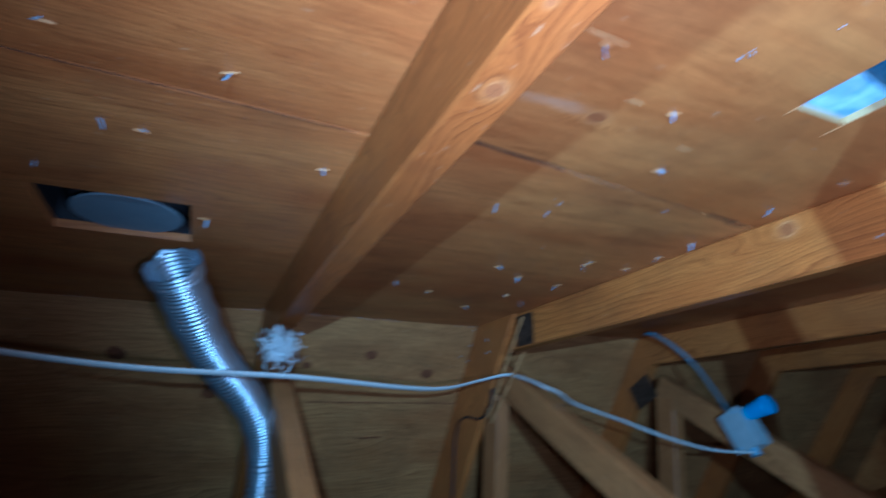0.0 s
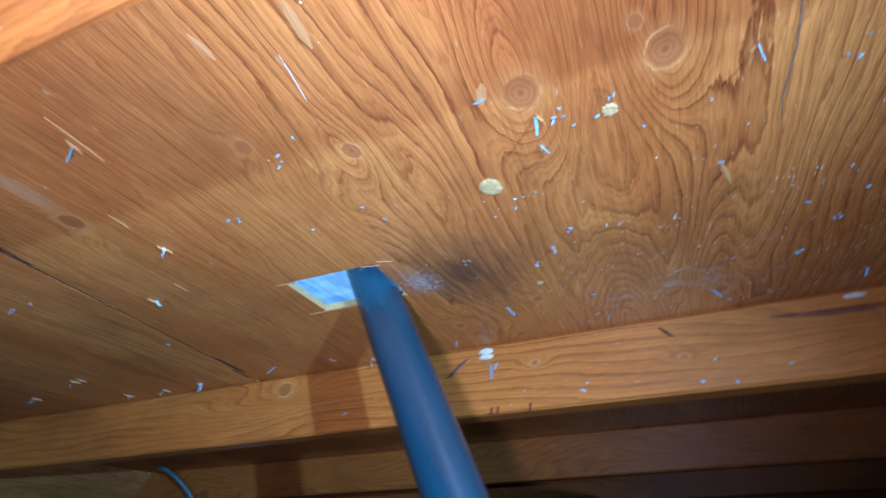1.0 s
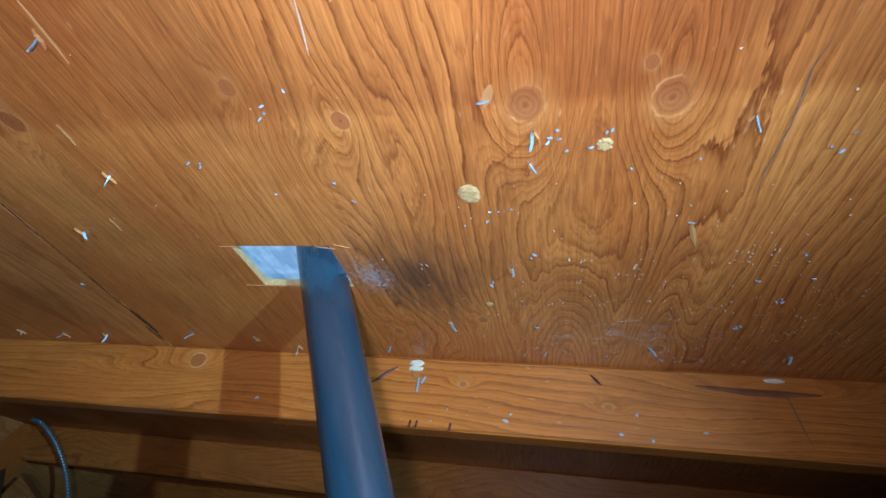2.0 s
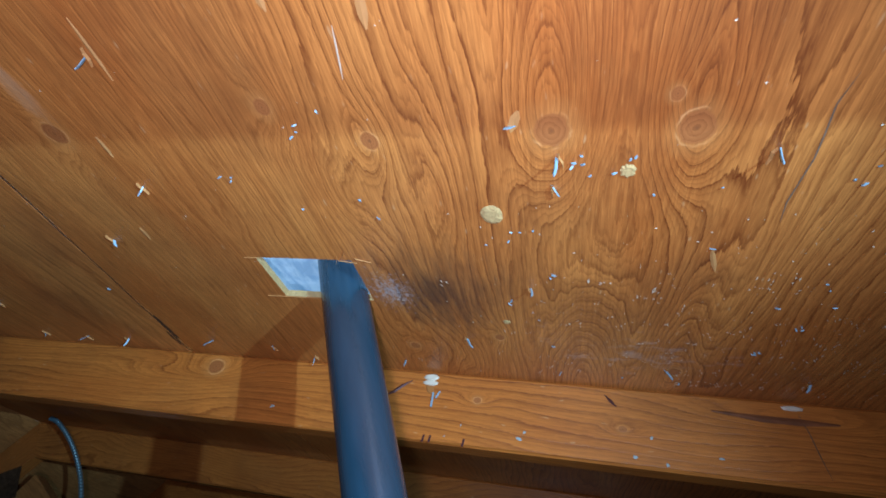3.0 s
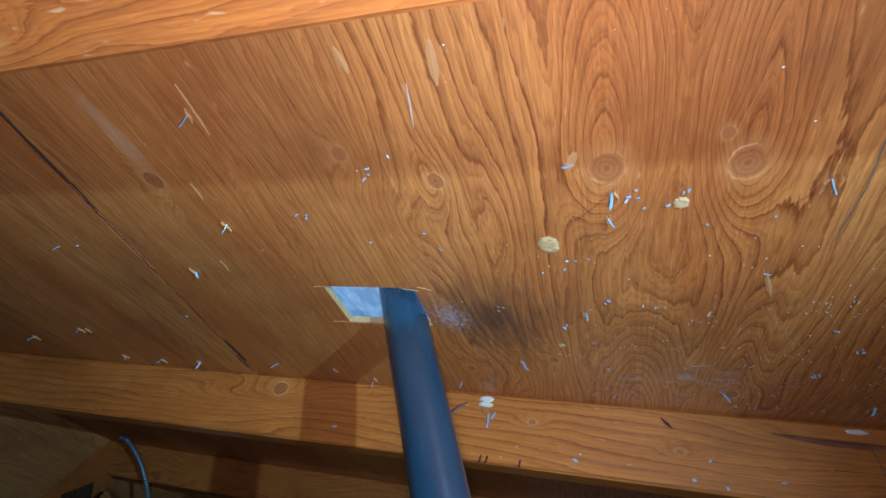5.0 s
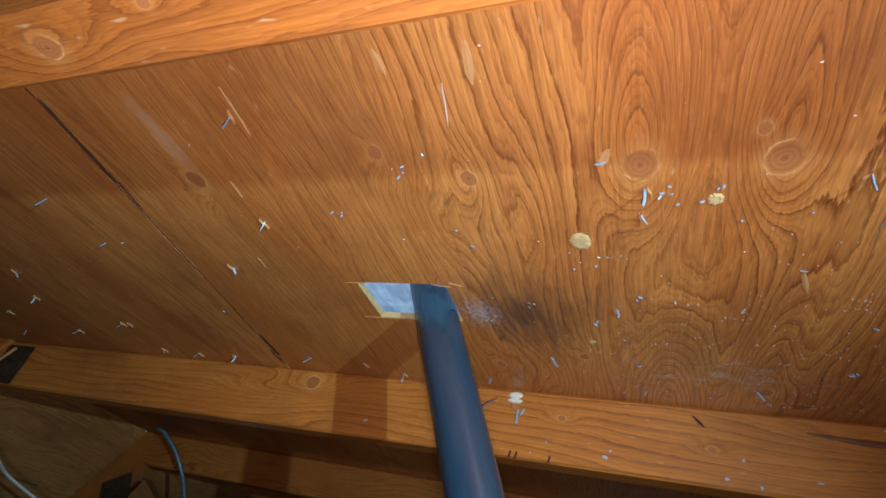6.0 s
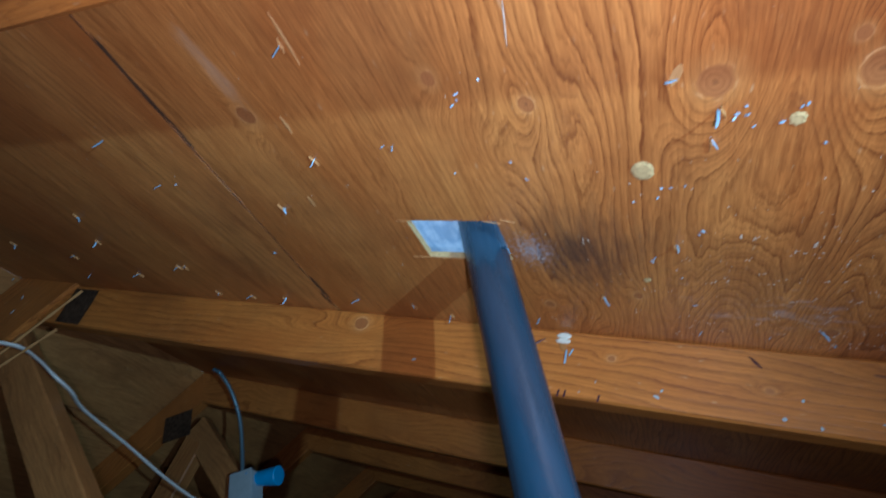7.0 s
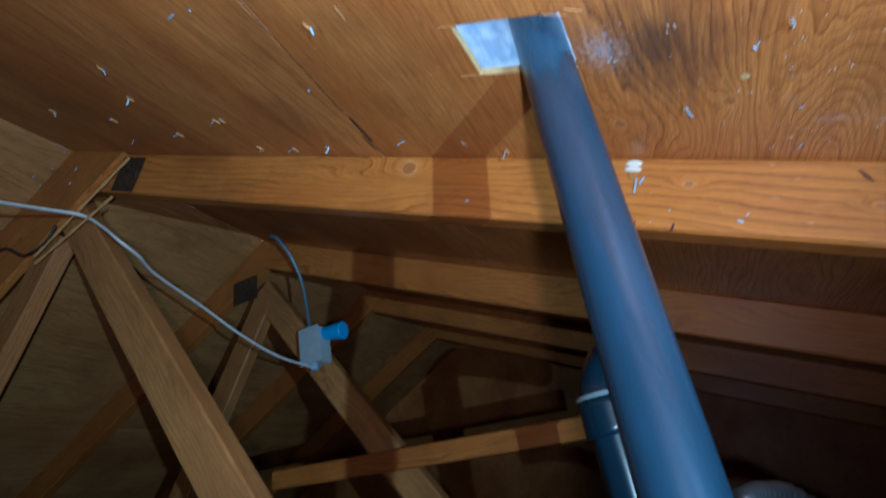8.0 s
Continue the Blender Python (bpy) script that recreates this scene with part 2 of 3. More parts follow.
M_PIPE = plain("black_plastic", (0.018, 0.053, 0.097), 0.26, vary=0.45, scale=55, stretch=(1, 1, 0.06), bump=0.08, spec=0.9)
M_STEEL = plain("bright_steel", (0.36, 0.58, 0.80), 0.4, metal=0.25)
M_FOIL = plain("aluminium_foil", (0.62, 0.70, 0.80), 0.34, metal=0.85, vary=0.15, scale=60)
M_PLATE = plain("rusted_plate", (0.19, 0.112, 0.066), 0.75, metal=0.1, vary=0.75, scale=110)
n = Nodes("membrane")
thin = n.add("ShaderNodeBsdfTranslucent")
# the creases' light and shade are put into the translucent colour
crease_shade = n.noise(n.vec("MULTIPLY", n.coords(), (14.0, 30.0, 9.0)), 2.0, 5.0, 0.6)
n.put(thin.inputs[0], n.mix(n.ramp(crease_shade, (0.42, 0.0), (0.6, 1.0)), (0.9, 0.92, 0.94), (0.38, 0.52, 0.64)))
n.put(n.bsdf.inputs["Base Color"], (0.6, 0.7, 0.8))
both = n.add("ShaderNodeMixShader")
n.put(both.inputs[0], 0.6)
n.tree.links.new(n.bsdf.outputs[0], both.inputs[1])
n.tree.links.new(thin.outputs[0], both.inputs[2])
n.tree.links.new(both.outputs[0], n.tree.nodes["Material Output"].inputs[0])
M_FLASH = n.mat
M_VENT = plain("vent_plastic", (0.02, 0.022, 0.026), 0.6)
M_DISC = plain("vent_disc", (0.24, 0.31, 0.36), 0.6, vary=0.12)
M_CABLE = plain("cable_sheath", (0.72, 0.74, 0.74), 0.45, vary=0.12, scale=80)
M_BOX = plain("box_plastic", (0.42, 0.50, 0.55), 0.5, vary=0.2, scale=50)
M_BLUE = plain("blue_plastic", (0.05, 0.40, 0.86), 0.4, vary=0.2)
M_TUFT = plain("fibre_tuft", (0.80, 0.84, 0.88), 0.9, vary=0.1)
M_COVER = plain("dark_cover", (0.05, 0.05, 0.05), 0.9)
M_FELT = plain("insulation", (0.22, 0.17, 0.12), 0.95, vary=0.5, scale=18, bump=1.0, depth=0.02)
M_SPLINTER = plain("torn_wood", (0.56, 0.29, 0.10), 0.7, vary=0.2, stretch=(1, 8, 1))
M_RAW = plain("raw_fibres", (0.68, 0.49, 0.22), 0.8, vary=0.4, scale=260, bump=0.8, depth=0.002)
M_PAINT = plain("dried_paint", (0.75, 0.70, 0.60), 0.5, vary=0.15)
M_SPLIT = plain("weathered_split", (0.19, 0.12, 0.08), 0.7, vary=0.5, scale=120)
M_RESIN = plain("dark_resin", (0.085, 0.028, 0.032), 0.35, vary=0.3)


# ---- mesh helpers ----
def mesh_of(name, bm, material, smooth=False):
    bmesh.ops.recalc_face_normals(bm, faces=bm.faces[:])
    data = bpy.data.meshes.new(name)
    bm.to_mesh(data)
    bm.free()
    data.materials.append(material)
    if smooth:
        for poly in data.polygons:
            poly.use_smooth = True
    return data


def part(name, bm, material, parent=None, label="", m=None, smooth=False):
    ob = new(name, mesh_of(name, bm, material, smooth))
    ob.parent = parent
    if m is not None:
        ob.matrix_basis = m
    if label:
        ob["label"] = label
    return ob


def holder(name, m=None):
    ob = new(name)
    ob.empty_display_size = 0.05
    if m is not None:
        ob.matrix_basis = m
    return ob


def board_bm(length, depth, thick, cut0=0.0, cut1=0.0, seed=0, wobble=0.0012, segs=14, chamfer=0.003):
    """A sawn board along x: y is its thickness from 0, z its depth downwards from 0; cut: how far the end leans per metre of depth."""
    rnd = random.Random(seed)
    bm = bmesh.new()
    c = chamfer
    ring = [(c, 0), (thick - c, 0), (thick, -c), (thick, -depth + c), (thick - c, -depth), (c, -depth), (0, -depth + c), (0, -c)]
    rows = []
    for k in range(segs + 1):
        f = k / segs
        row = []
        for y, z in ring:
            x = f * length + z * (cut0 * (1 - f) + cut1 * f)
            row.append(bm.verts.new((x, y + rnd.uniform(-1, 1) * wobble * 0.5, z + (rnd.uniform(-1, 1) * wobble if z < -0.5 * depth else 0))))
        rows.append(row)
    for a, b in zip(rows, rows[1:]):
        for k in range(8):
            bm.faces.new((a[k], a[(k + 1) % 8], b[(k + 1) % 8], b[k]))
    bm.faces.new(rows[0])
    bm.faces.new(rows[-1])
    return bm


def box_bm(x0, x1, y0, y1, z0, z1, bevel=0.0):
    bm = bmesh.new()
    bmesh.ops.create_cube(bm, size=1.0)
    for v in bm.verts:
        v.co = Vector(((x0 + x1) / 2 + v.co.x * (x1 - x0), (y0 + y1) / 2 + v.co.y * (y1 - y0), (z0 + z1) / 2 + v.co.z * (z1 - z0)))
    if bevel:
        bmesh.ops.bevel(bm, geom=bm.edges[:], offset=bevel, segments=2, affect="EDGES")
    return bm


def smooth_path(points, per=10):
    """A Catmull-Rom line through the points."""
    pts = [Vector(p) for p in points]
    pts = [2 * pts[0] - pts[1], *pts, 2 * pts[-1] - pts[-2]]
    out = []
    for a, b, c, d in zip(pts, pts[1:], pts[2:], pts[3:]):
        for k in range(per):
            t = k / per
            out.append(0.5 * (2 * b + (c - a) * t + (2 * a - 5 * b + 4 * c - d) * t * t + (3 * b - a - 3 * c + d) * t ** 3))
    return out + [pts[-2]]


def sweep_bm(line, radius, sides=12, flat=1.0, open_ends=False):
    """A tube along line; radius is a number or a function of the step; flat squeezes it across."""
    bm = bmesh.new()
    rings = []
    side = None
    for k, p in enumerate(line):
        ahead = (line[min(k + 1, len(line) - 1)] - line[max(k - 1, 0)]).normalized()
        if side is None:
            side = ahead.cross(Vector((0, 0, 1)))
            side = side.normalized() if side.length > 0.05 else Vector((1, 0, 0))
        side = (side - ahead * side.dot(ahead)).normalized()
        up = side.cross(ahead)
        r = radius(k) if callable(radius) else radius
        rings.append([bm.verts.new(p + r * (math.cos(a) * side * flat + math.sin(a) * up)) for a in (2 * math.pi * j / sides for j in range(sides))])
    for a, b in zip(rings, rings[1:]):
        for j in range(sides):
            bm.faces.new((a[j], a[(j + 1) % sides], b[(j + 1) % sides], b[j]))
    if not open_ends:
        bm.faces.new(rings[0])
        bm.faces.new(rings[-1])
    return bm


# ---- roof deck ----
SEAM = 0.618


def seam_y(x):
    """How far up the slope the seam between two rows of sheets lies: it kinks above the first truss."""
    if x < -0.600:
        return 0.628 + 0.045 * (x + 0.600)
    return 0.592 + 0.118 * (min(x, 0.02) + 0.545) if x > -0.575 else 0.628 + (x + 0.600) * -1.58


def sheet_bm(x0, x1, y0, y1, hole=None, thick=0.0125, seed=0, bent=False):
    """A plywood sheet, underside at z 0, with an opening through it if asked; its edges are slightly uneven."""
    rnd = random.Random(seed)
    bm = bmesh.new()
    nx = 24
    xs = [x0 + (x1 - x0) * k / nx for k in range(nx + 1)]
    ys = [y0, y1]
    xs = sorted(xs + [x for x in (-0.600, -0.575, 0.02) if x0 < x < x1])
    if hole:
        xs = sorted([x for x in xs if all(abs(x - h) > 0.03 for h in hole[:2])] + list(hole[:2]))
        ys = [y0, hole[2], hole[3], y1]
    low, top = {}, {}
    for i, x in enumerate(xs):
        for j, y in enumerate(ys):
            wave = rnd.uniform(-0.0016, 0.0016) if j in (0, len(ys) - 1) else 0.0
            if bent and abs(y - SEAM) < 0.01:
                wave += seam_y(x) - SEAM
            low[i, j] = bm.verts.new((x, y + wave, 0))
            top[i, j] = bm.verts.new((x, y + wave, thick))
    gone = {(i, 1) for i, x in enumerate(xs) if hole and hole[0] - 1e-6 <= x < hole[1] - 1e-6}
    last_i, last_j = len(xs) - 1, len(ys) - 1
    for i in range(last_i):
        for j in range(last_j):
            if (i, j) in gone:
                continue
            bm.faces.new((low[i, j], low[i, j + 1], low[i + 1, j + 1], low[i + 1, j]))
            bm.faces.new((top[i, j], top[i + 1, j], top[i + 1, j + 1], top[i, j + 1]))
            for (a, b, ni, nj) in (((i, j), (i + 1, j), i, j - 1), ((i, j + 1), (i + 1, j + 1), i, j + 1), ((i, j), (i, j + 1), i - 1, j), ((i + 1, j), (i + 1, j + 1), i + 1, j)):
                outside = not (0 <= ni < last_i and 0 <= nj < last_j)
                if outside or (ni, nj) in gone:
                    bm.faces.new((low[a], low[b], top[b], top[a])).material_index = 0 if outside else 1
    return bm


X_ENDS = (-4.25, -1.811, 0.629, 2.36)
PIPE_HOLE = (-0.2455, -0.1725, 0.317, 0.418)
VENT_HOLE = (-0.952, -0.768, 0.895, 1.055)
roof = holder("roof_deck_near")
tagged(roof, "orange-brown plywood roof deck seen from inside the attic", "roof deck", kind="structure")
far_roof = holder("roof_deck_far")
tagged(far_roof, "far slope of brown plywood roof deck past the ridge", "roof deck", kind="structure")
GAP = 0.0022
rows_y = ((-3.0, SEAM - 1.219), (SEAM - 1.219, SEAM), (SEAM, RIDGE))
for k in range(3):
    xa, xb = X_ENDS[k] + GAP, X_ENDS[k + 1] - GAP
    for r, (ya, yb) in enumerate(rows_y):
        hole = PIPE_HOLE if (k, r) == (1, 1) else VENT_HOLE if (k, r) == (1, 2) else None
        sheet = part("plywood_sheet", sheet_bm(xa, xb, ya + GAP, yb - (0 if r == 2 else GAP), hole, 0.0072 if (k, r) == (1, 1) else 0.0125, 10 * k + r, True), M_PLY_MAIN if (k, r) == (1, 1) else M_PLY, roof, m=DECK)
        if hole:
            sheet.data.materials.append(M_RAW if r == 1 else M_PLY)
        part("plywood_sheet", sheet_bm(-xb, -xa, ya + GAP, yb - (0 if r == 2 else GAP), seed=50 + 10 * k + r), M_PLY_FAR, far_roof, m=FAR_DECK)

# unseen sheets added over the deck to keep daylight out, opened to light the membrane
roofing = holder("roofing")
tagged(roofing, "unseen dark sheet over the deck that keeps daylight out", "roofing", kind="structure")
part("covering", sheet_bm(-4.3, 2.42, -3.05, RIDGE + 0.02, (-0.5, -0.02, 0.1, 0.62), thick=0.012), M_COVER, roofing, m=DECK @ Matrix.Translation((0, 0, 0.13)))
part("covering", sheet_bm(-2.42, 4.3, -3.05, RIDGE + 0.02, thick=0.012), M_COVER, roofing, m=FAR_DECK @ Matrix.Translation((0, 0, 0.13)))

# ---- attic floor and gable ends ----
bm = bmesh.new()
NX, NY = 60, 60
grid = [[bm.verts.new((-4.3 + 6.66 * i / NX, -2.42 + (2 * RIDGE_Y + 4.84) * j / NY, 0.03 * noise.noise(Vector((i * 0.6, j * 0.6, 0))) - 0.02)) for j in range(NY + 1)] for i in range(NX + 1)]
for i in range(NX):
    for j in range(NY):
        bm.faces.new((grid[i][j], grid[i + 1][j], grid[i + 1][j + 1], grid[i][j + 1]))
floor = part("floor", bm, M_FELT, smooth=True)
tagged(floor, "dusty brown loose insulation over the ceiling", "insulation", kind="structure")
for name, x in (("wall_west", -4.3), ("wall_east", 2.3)):
    bm = bmesh.new()
    outline = [(-2.42, -0.1), (2 * RIDGE_Y + 2.42, -0.1), (2 * RIDGE_Y + 2.42, -0.008), (RIDGE_Y, RIDGE_Z + 0.006), (-2.42, -0.008)]
    a = [bm.verts.new((x, y, z)) for y, z in outline]
    b = [bm.verts.new((x + 0.05, y, z)) for y, z in outline]
    bm.faces.new(a)
    bm.faces.new(b)
    for k in range(5):
        bm.faces.new((a[k], a[(k + 1) % 5], b[(k + 1) % 5], b[k]))
    tagged(part(name, bm, M_PLY), "brown plywood gable end wall", "wall", kind="structure")

# ---- roof trusses ----
def plate_bm(w, h, seed=0):
    """A pressed nail plate in the x-z plane, dented and curled at its edges."""
    rnd = random.Random(seed)
    bm = bmesh.new()
    nx, nz = 10, 8
    vs = [[bm.verts.new((-w / 2 + w * i / nx, rnd.uniform(-0.0007, 0.0007), -h / 2 + h * j / nz)) for j in range(nz + 1)] for i in range(nx + 1)]
    for i in range(nx):
        for j in range(nz):
            bm.faces.new((vs[i][j], vs[i + 1][j], vs[i + 1][j + 1], vs[i][j + 1]))
    bmesh.ops.solidify(bm, geom=bm.faces[:], thickness=0.0012)
    return bm


def lean(p0, p1):
    """The pose of a board that runs from p0 to p1 in the y-z plane, its depth hanging below that line and its thickness along x."""
    p0, p1 = Vector((0, *p0)), Vector((0, *p1))
    along = (p1 - p0).normalized()
    across = Vector((1, 0, 0))
    up = along.cross(across)
    if up.z < 0:
        across, up = -across, -up
        p0 = p0 + Vector((THICK, 0, 0))
    m = Matrix((along, across, up)).transposed().to_4x4()
    m.translation = p0
    return m


def truss_board(parent, name, p0, p1, depth, cut0=0.0, cut1=0.0, seed=0, label=""):
    length = (Vector(p1) - Vector(p0)).length
    return part(name, board_bm(length, depth, THICK, cut0, cut1, seed), M_WEB if name == "web" else M_STUD, parent, label, m=lean(p0, p1))


def truss(seed, low=0.0, tilt=0.0, webs=True):
    """A fink truss in the plane x 0 to 0.038: chords under both slopes, a bottom chord, four webs and nail plates."""
    t = holder("roof_truss")
    low_y = -2.35
    low_z = EAVE_Z + low_y * 0.5
    tail = 2 * RIDGE_Y - low_y
    truss_board(t, "top_chord", (low_y, low_z), (RIDGE_Y, RIDGE_Z), DEPTH, 0.5, 0.5, seed)
    truss_board(t, "top_chord", (tail, low_z), (RIDGE_Y, RIDGE_Z), DEPTH, 0.5, 0.5, seed + 1)
    truss_board(t, "bottom_chord", (low_y, 0.13), (tail, 0.13), DEPTH, seed=seed + 2)
    top = (1.327, 1.764)
    foot = (top[0] - 1.14, top[1] - 1.63)
    # the near web sits a little lower along its normal in some trusses
    top = (top[0] + 0.819 * low, top[1] - 0.573 * low)
    foot = (foot[0] + 0.819 * (low + tilt), foot[1] - 0.573 * (low + tilt))
    if not webs:
        return tagged(t, "orange-brown sawn lumber roof truss under the deck", "truss", "roof trusses")
    truss_board(t, "web", foot, top, 0.076, seed=seed + 3)
    mirror = lambda p: (2 * RIDGE_Y - p[0], p[1])
    truss_board(t, "web", mirror(foot), mirror((top[0] - 0.03, top[1] - 0.043)), 0.072, seed=seed + 4)
    mid = (foot[0] - 1.1, EAVE_Z + (foot[0] - 1.1) * 0.5 - 0.1)
    truss_board(t, "web", (foot[0] - 0.1, foot[1] - 0.02), mid, 0.07, seed=seed + 5)
    truss_board(t, "web", mirror((foot[0] - 0.1, foot[1] - 0.02)), mirror(mid), 0.07, seed=seed + 6)
    for side in (-0.002, THICK + 0.002):
        part("nail_plate", plate_bm(0.13, 0.10, seed + 8), M_PLATE, t, m=Matrix.Translation((side, foot[0], 0.10)) @ Matrix.Rotation(math.pi / 2, 4, "Z"))
    return tagged(t, "orange-brown sawn lumber roof truss with rusted nail plates", "truss", "roof trusses")


made = {}
for k, x, low, tilt in ((-1, -0.603, 0.0, 0.0), (0, FACE, 0.020, 0.0), (1, PITCH, 0.045, 0.03), (2, 2 * PITCH, 0.0, 0.0)):
    made[k] = truss(100 + 20 * k, low, tilt, k < 2)
    made[k].matrix_basis = Matrix.Translation((x, 0, 0))
for k in (-5, -4, -3, -2, 3):
    copy_thing(made[2 if k == 3 else -1], Matrix.Translation((k * PITCH, 0, 0)))

for k, material in ((0, M_CHORD), (-1, M_NEAR)):
    next(ob for ob in made[k].children if ob.name.startswith("top_chord")).data.materials[0] = material


def sister(parent, x, thick, depth, length, seed):
    """A board nailed beside a truss along the far slope, its upper end cut to lie under the near slope."""
    m = lean((RIDGE_Y + length * math.cos(SLOPE), RIDGE_Z - length * math.sin(SLOPE)), (RIDGE_Y, RIDGE_Z))
    m.translation.x = x + thick
    part("sister_board", board_bm(length, depth, thick, 0.0, -0.75, seed), M_STUD, parent, "brown board sistered under the far slope", m=m)


sister(made[0], -0.030, 0.020, 0.165, 1.6, 301)
part("nail_plate", plate_bm(0.078, 0.078, 302), M_PLATE, made[0], "dark rusted nail plate", m=made[0].matrix_basis.inverted() @ DECK @ Matrix.Translation((FACE - 0.0022, 1.295, -0.048)) @ Matrix.Rotation(math.pi / 2, 4, "Z"))

# ---- vent pipe through the deck ----
PIPE_X, PIPE_Y, PIPE_R = -0.2155, 0.3104, 0.0235
pipe = holder("vent_pipe", Matrix.Translation((PIPE_X - 0.173 * 1.2, PIPE_Y + 0.015 * 1.2, 0)))
tagged(pipe, "black plastic vent pipe rising through a square hole in the deck", "pipe")
line = [Vector((0.173, -0.015, 1.0)) * (-0.05 + 1.75 * k / 24) for k in range(25)]
part("tube", sweep_bm(line, PIPE_R, 40), M_PIPE, pipe, smooth=True)

# membrane above the hole, creased
bm = bmesh.new()
vs = [[bm.verts.new((-0.42 + 0.36 * i / 24, 0.18 + 0.38 * j / 24, 0.052 + 0.006 * noise.noise(Vector((i * 0.5, j * 0.35, 3))) + 0.004 * abs(noise.noise(Vector((i * 0.2 + j * 0.3, j * 0.1, 9)))))) for j in range(25)] for i in range(25)]
for i in range(24):
    for j in range(24):
        bm.faces.new((vs[i][j], vs[i + 1][j], vs[i + 1][j + 1], vs[i][j + 1]))
flashing = part("roof_membrane", bm, M_FLASH, m=DECK)
tagged(flashing, "creased pale bluish plastic membrane over the pipe hole", "membrane")

# roof vent over the square opening
vent = holder("roof_vent", DECK @ Matrix.Translation((-0.855, 0.975, 0.0126)))
tagged(vent, "dark square roof vent with a pale round disc", "vent")
bm = bmesh.new()
bmesh.ops.create_cube(bm, size=1.0)
bmesh.ops.delete(bm, geom=[f for f in bm.faces if f.normal.z < -0.5], context="FACES")
for v in bm.verts:
    v.co = Vector((v.co.x * 0.20, v.co.y * 0.19, 0.05 + v.co.z * 0.10))
part("hood", bm, M_VENT, vent)
bm = bmesh.new()
bmesh.ops.create_cone(bm, cap_ends=True, segments=48, radius1=0.072, radius2=0.072, depth=0.004)
bmesh.ops.bevel(bm, geom=bm.edges[:], offset=0.0015, segments=1, affect="EDGES")
part("damper", bm, M_DISC, vent, "pale grey round disc", m=Matrix.Translation((0.003, 0.016, -0.002)))
bm = bmesh.new()
bmesh.ops.create_cone(bm, cap_ends=False, segments=48, radius1=0.074, radius2=0.078, depth=0.03)
part("collar", bm, M_VENT, vent, m=Matrix.Translation((0.003, 0.016, 0.017)))

# ---- flexible foil duct, hanging loose under the vent ----
duct = holder("flexible_duct", Matrix.Translation((-0.81, 0.95, 1.6)))
tagged(duct, "crumpled silver foil duct hanging loose below the roof vent", "duct")
points = [(-0.787, 0.938, 1.616), (-0.762, 1.005, 1.603), (-0.732, 1.078, 1.588), (-0.696, 1.138, 1.570), (-0.646, 1.202, 1.548), (-0.610, 1.258, 1.515), (-0.598, 1.307, 1.47), (-0.60, 1.36, 1.36), (-0.62, 1.45, 0.9), (-0.66, 1.6, 0.05)]
line = smooth_path([Vector(p) - Vector((-0.81, 0.95, 1.6)) for p in points], 40)


def hose_radius(k):
    return (0.037 - 0.00004 * k if k < 240 else 0.025) + (0.0024, 0.0, -0.0024, 0.0)[k % 4] + 0.004 * noise.noise(Vector((k * 0.06, 0, 0)))


part("hose", sweep_bm(line[11:], lambda k: hose_radius(k + 11), 30, open_ends=True), M_FOIL, duct, smooth=True)
bm = sweep_bm(line[:13], lambda k: hose_radius(k) + 0.001 + 0.0003 * max(0, 6 - k), 30, open_ends=True)
bm.verts.ensure_lookup_table()
for k in range(150):
    ring, spoke = divmod(k, 30)
    bm.verts[k].co += (line[0] - line[3]).normalized() * 0.012 * (1 - ring / 5) * noise.noise(Vector((spoke * 0.45, 2, 0)))
part("mouth", bm, M_FOIL, duct, "torn, uneven foil mouth", smooth=True)

# ---- white cable over the trusses to the box ----
cable = holder("white_cable")
tagged(cable, "white plastic-sheathed cable slung from truss to truss", "cable")
points = [(-1.3, 1.0, 1.56), (-1.1, 1.025, 1.53), (-0.98, 1.038, 1.516), (-0.809, 1.055, 1.508), (-0.577, 1.085, 1.52), (-0.338, 1.19, 1.568), (-0.215, 1.24, 1.60), (-0.10, 1.275, 1.645), (-0.03, 1.262, 1.655), (-0.012, 1.218, 1.617), (0.0, 1.180, 1.575), (0.045, 1.188, 1.563), (0.12, 1.235, 1.563), (0.26, 1.252, 1.528), (0.358, 1.23, 1.471), (0.457, 1.204, 1.425), (0.57, 1.178, 1.402)]
part("sheath", sweep_bm(smooth_path(points, 8), 0.0031, 12, flat=2.15), M_CABLE, cable, smooth=True)

# ---- junction box on the third truss ----
box = holder("junction_box", Matrix.Translation((0.585, 1.178, 1.463)))
tagged(box, "grey electrical junction box fixed to a truss web", "junction box")
part("body", box_bm(-0.028, 0.024, -0.032, 0.032, -0.05, 0.05, 0.004), M_BOX, box)
part("cover", box_bm(-0.033, -0.0285, -0.034, 0.034, -0.052, 0.052, 0.002), M_BOX, box)
for sx, sz in ((-0.02, 0.04), (0.02, -0.04)):
    bm = bmesh.new()
    bmesh.ops.create_cone(bm, cap_ends=True, segments=12, radius1=0.004, radius2=0.003, depth=0.003)
    part("screw", bm, M_STEEL, box, m=Matrix.Translation((-0.0345, sx, sz)) @ Matrix.Rotation(math.pi / 2, 4, "Y"))
bm = bmesh.new()
bmesh.ops.create_cone(bm, cap_ends=True, segments=14, radius1=0.011, radius2=0.011, depth=0.02)
part("clamp", bm, M_STEEL, box, "small steel cable clamp", m=Matrix.Translation((-0.015, 0.0, -0.058)))
bm = bmesh.new()
bmesh.ops.create_cone(bm, cap_ends=True, segments=18, radius1=0.018, radius2=0.025, depth=0.066)
bmesh.ops.bevel(bm, geom=bm.edges[:], offset=0.002, segments=1, affect="EDGES")
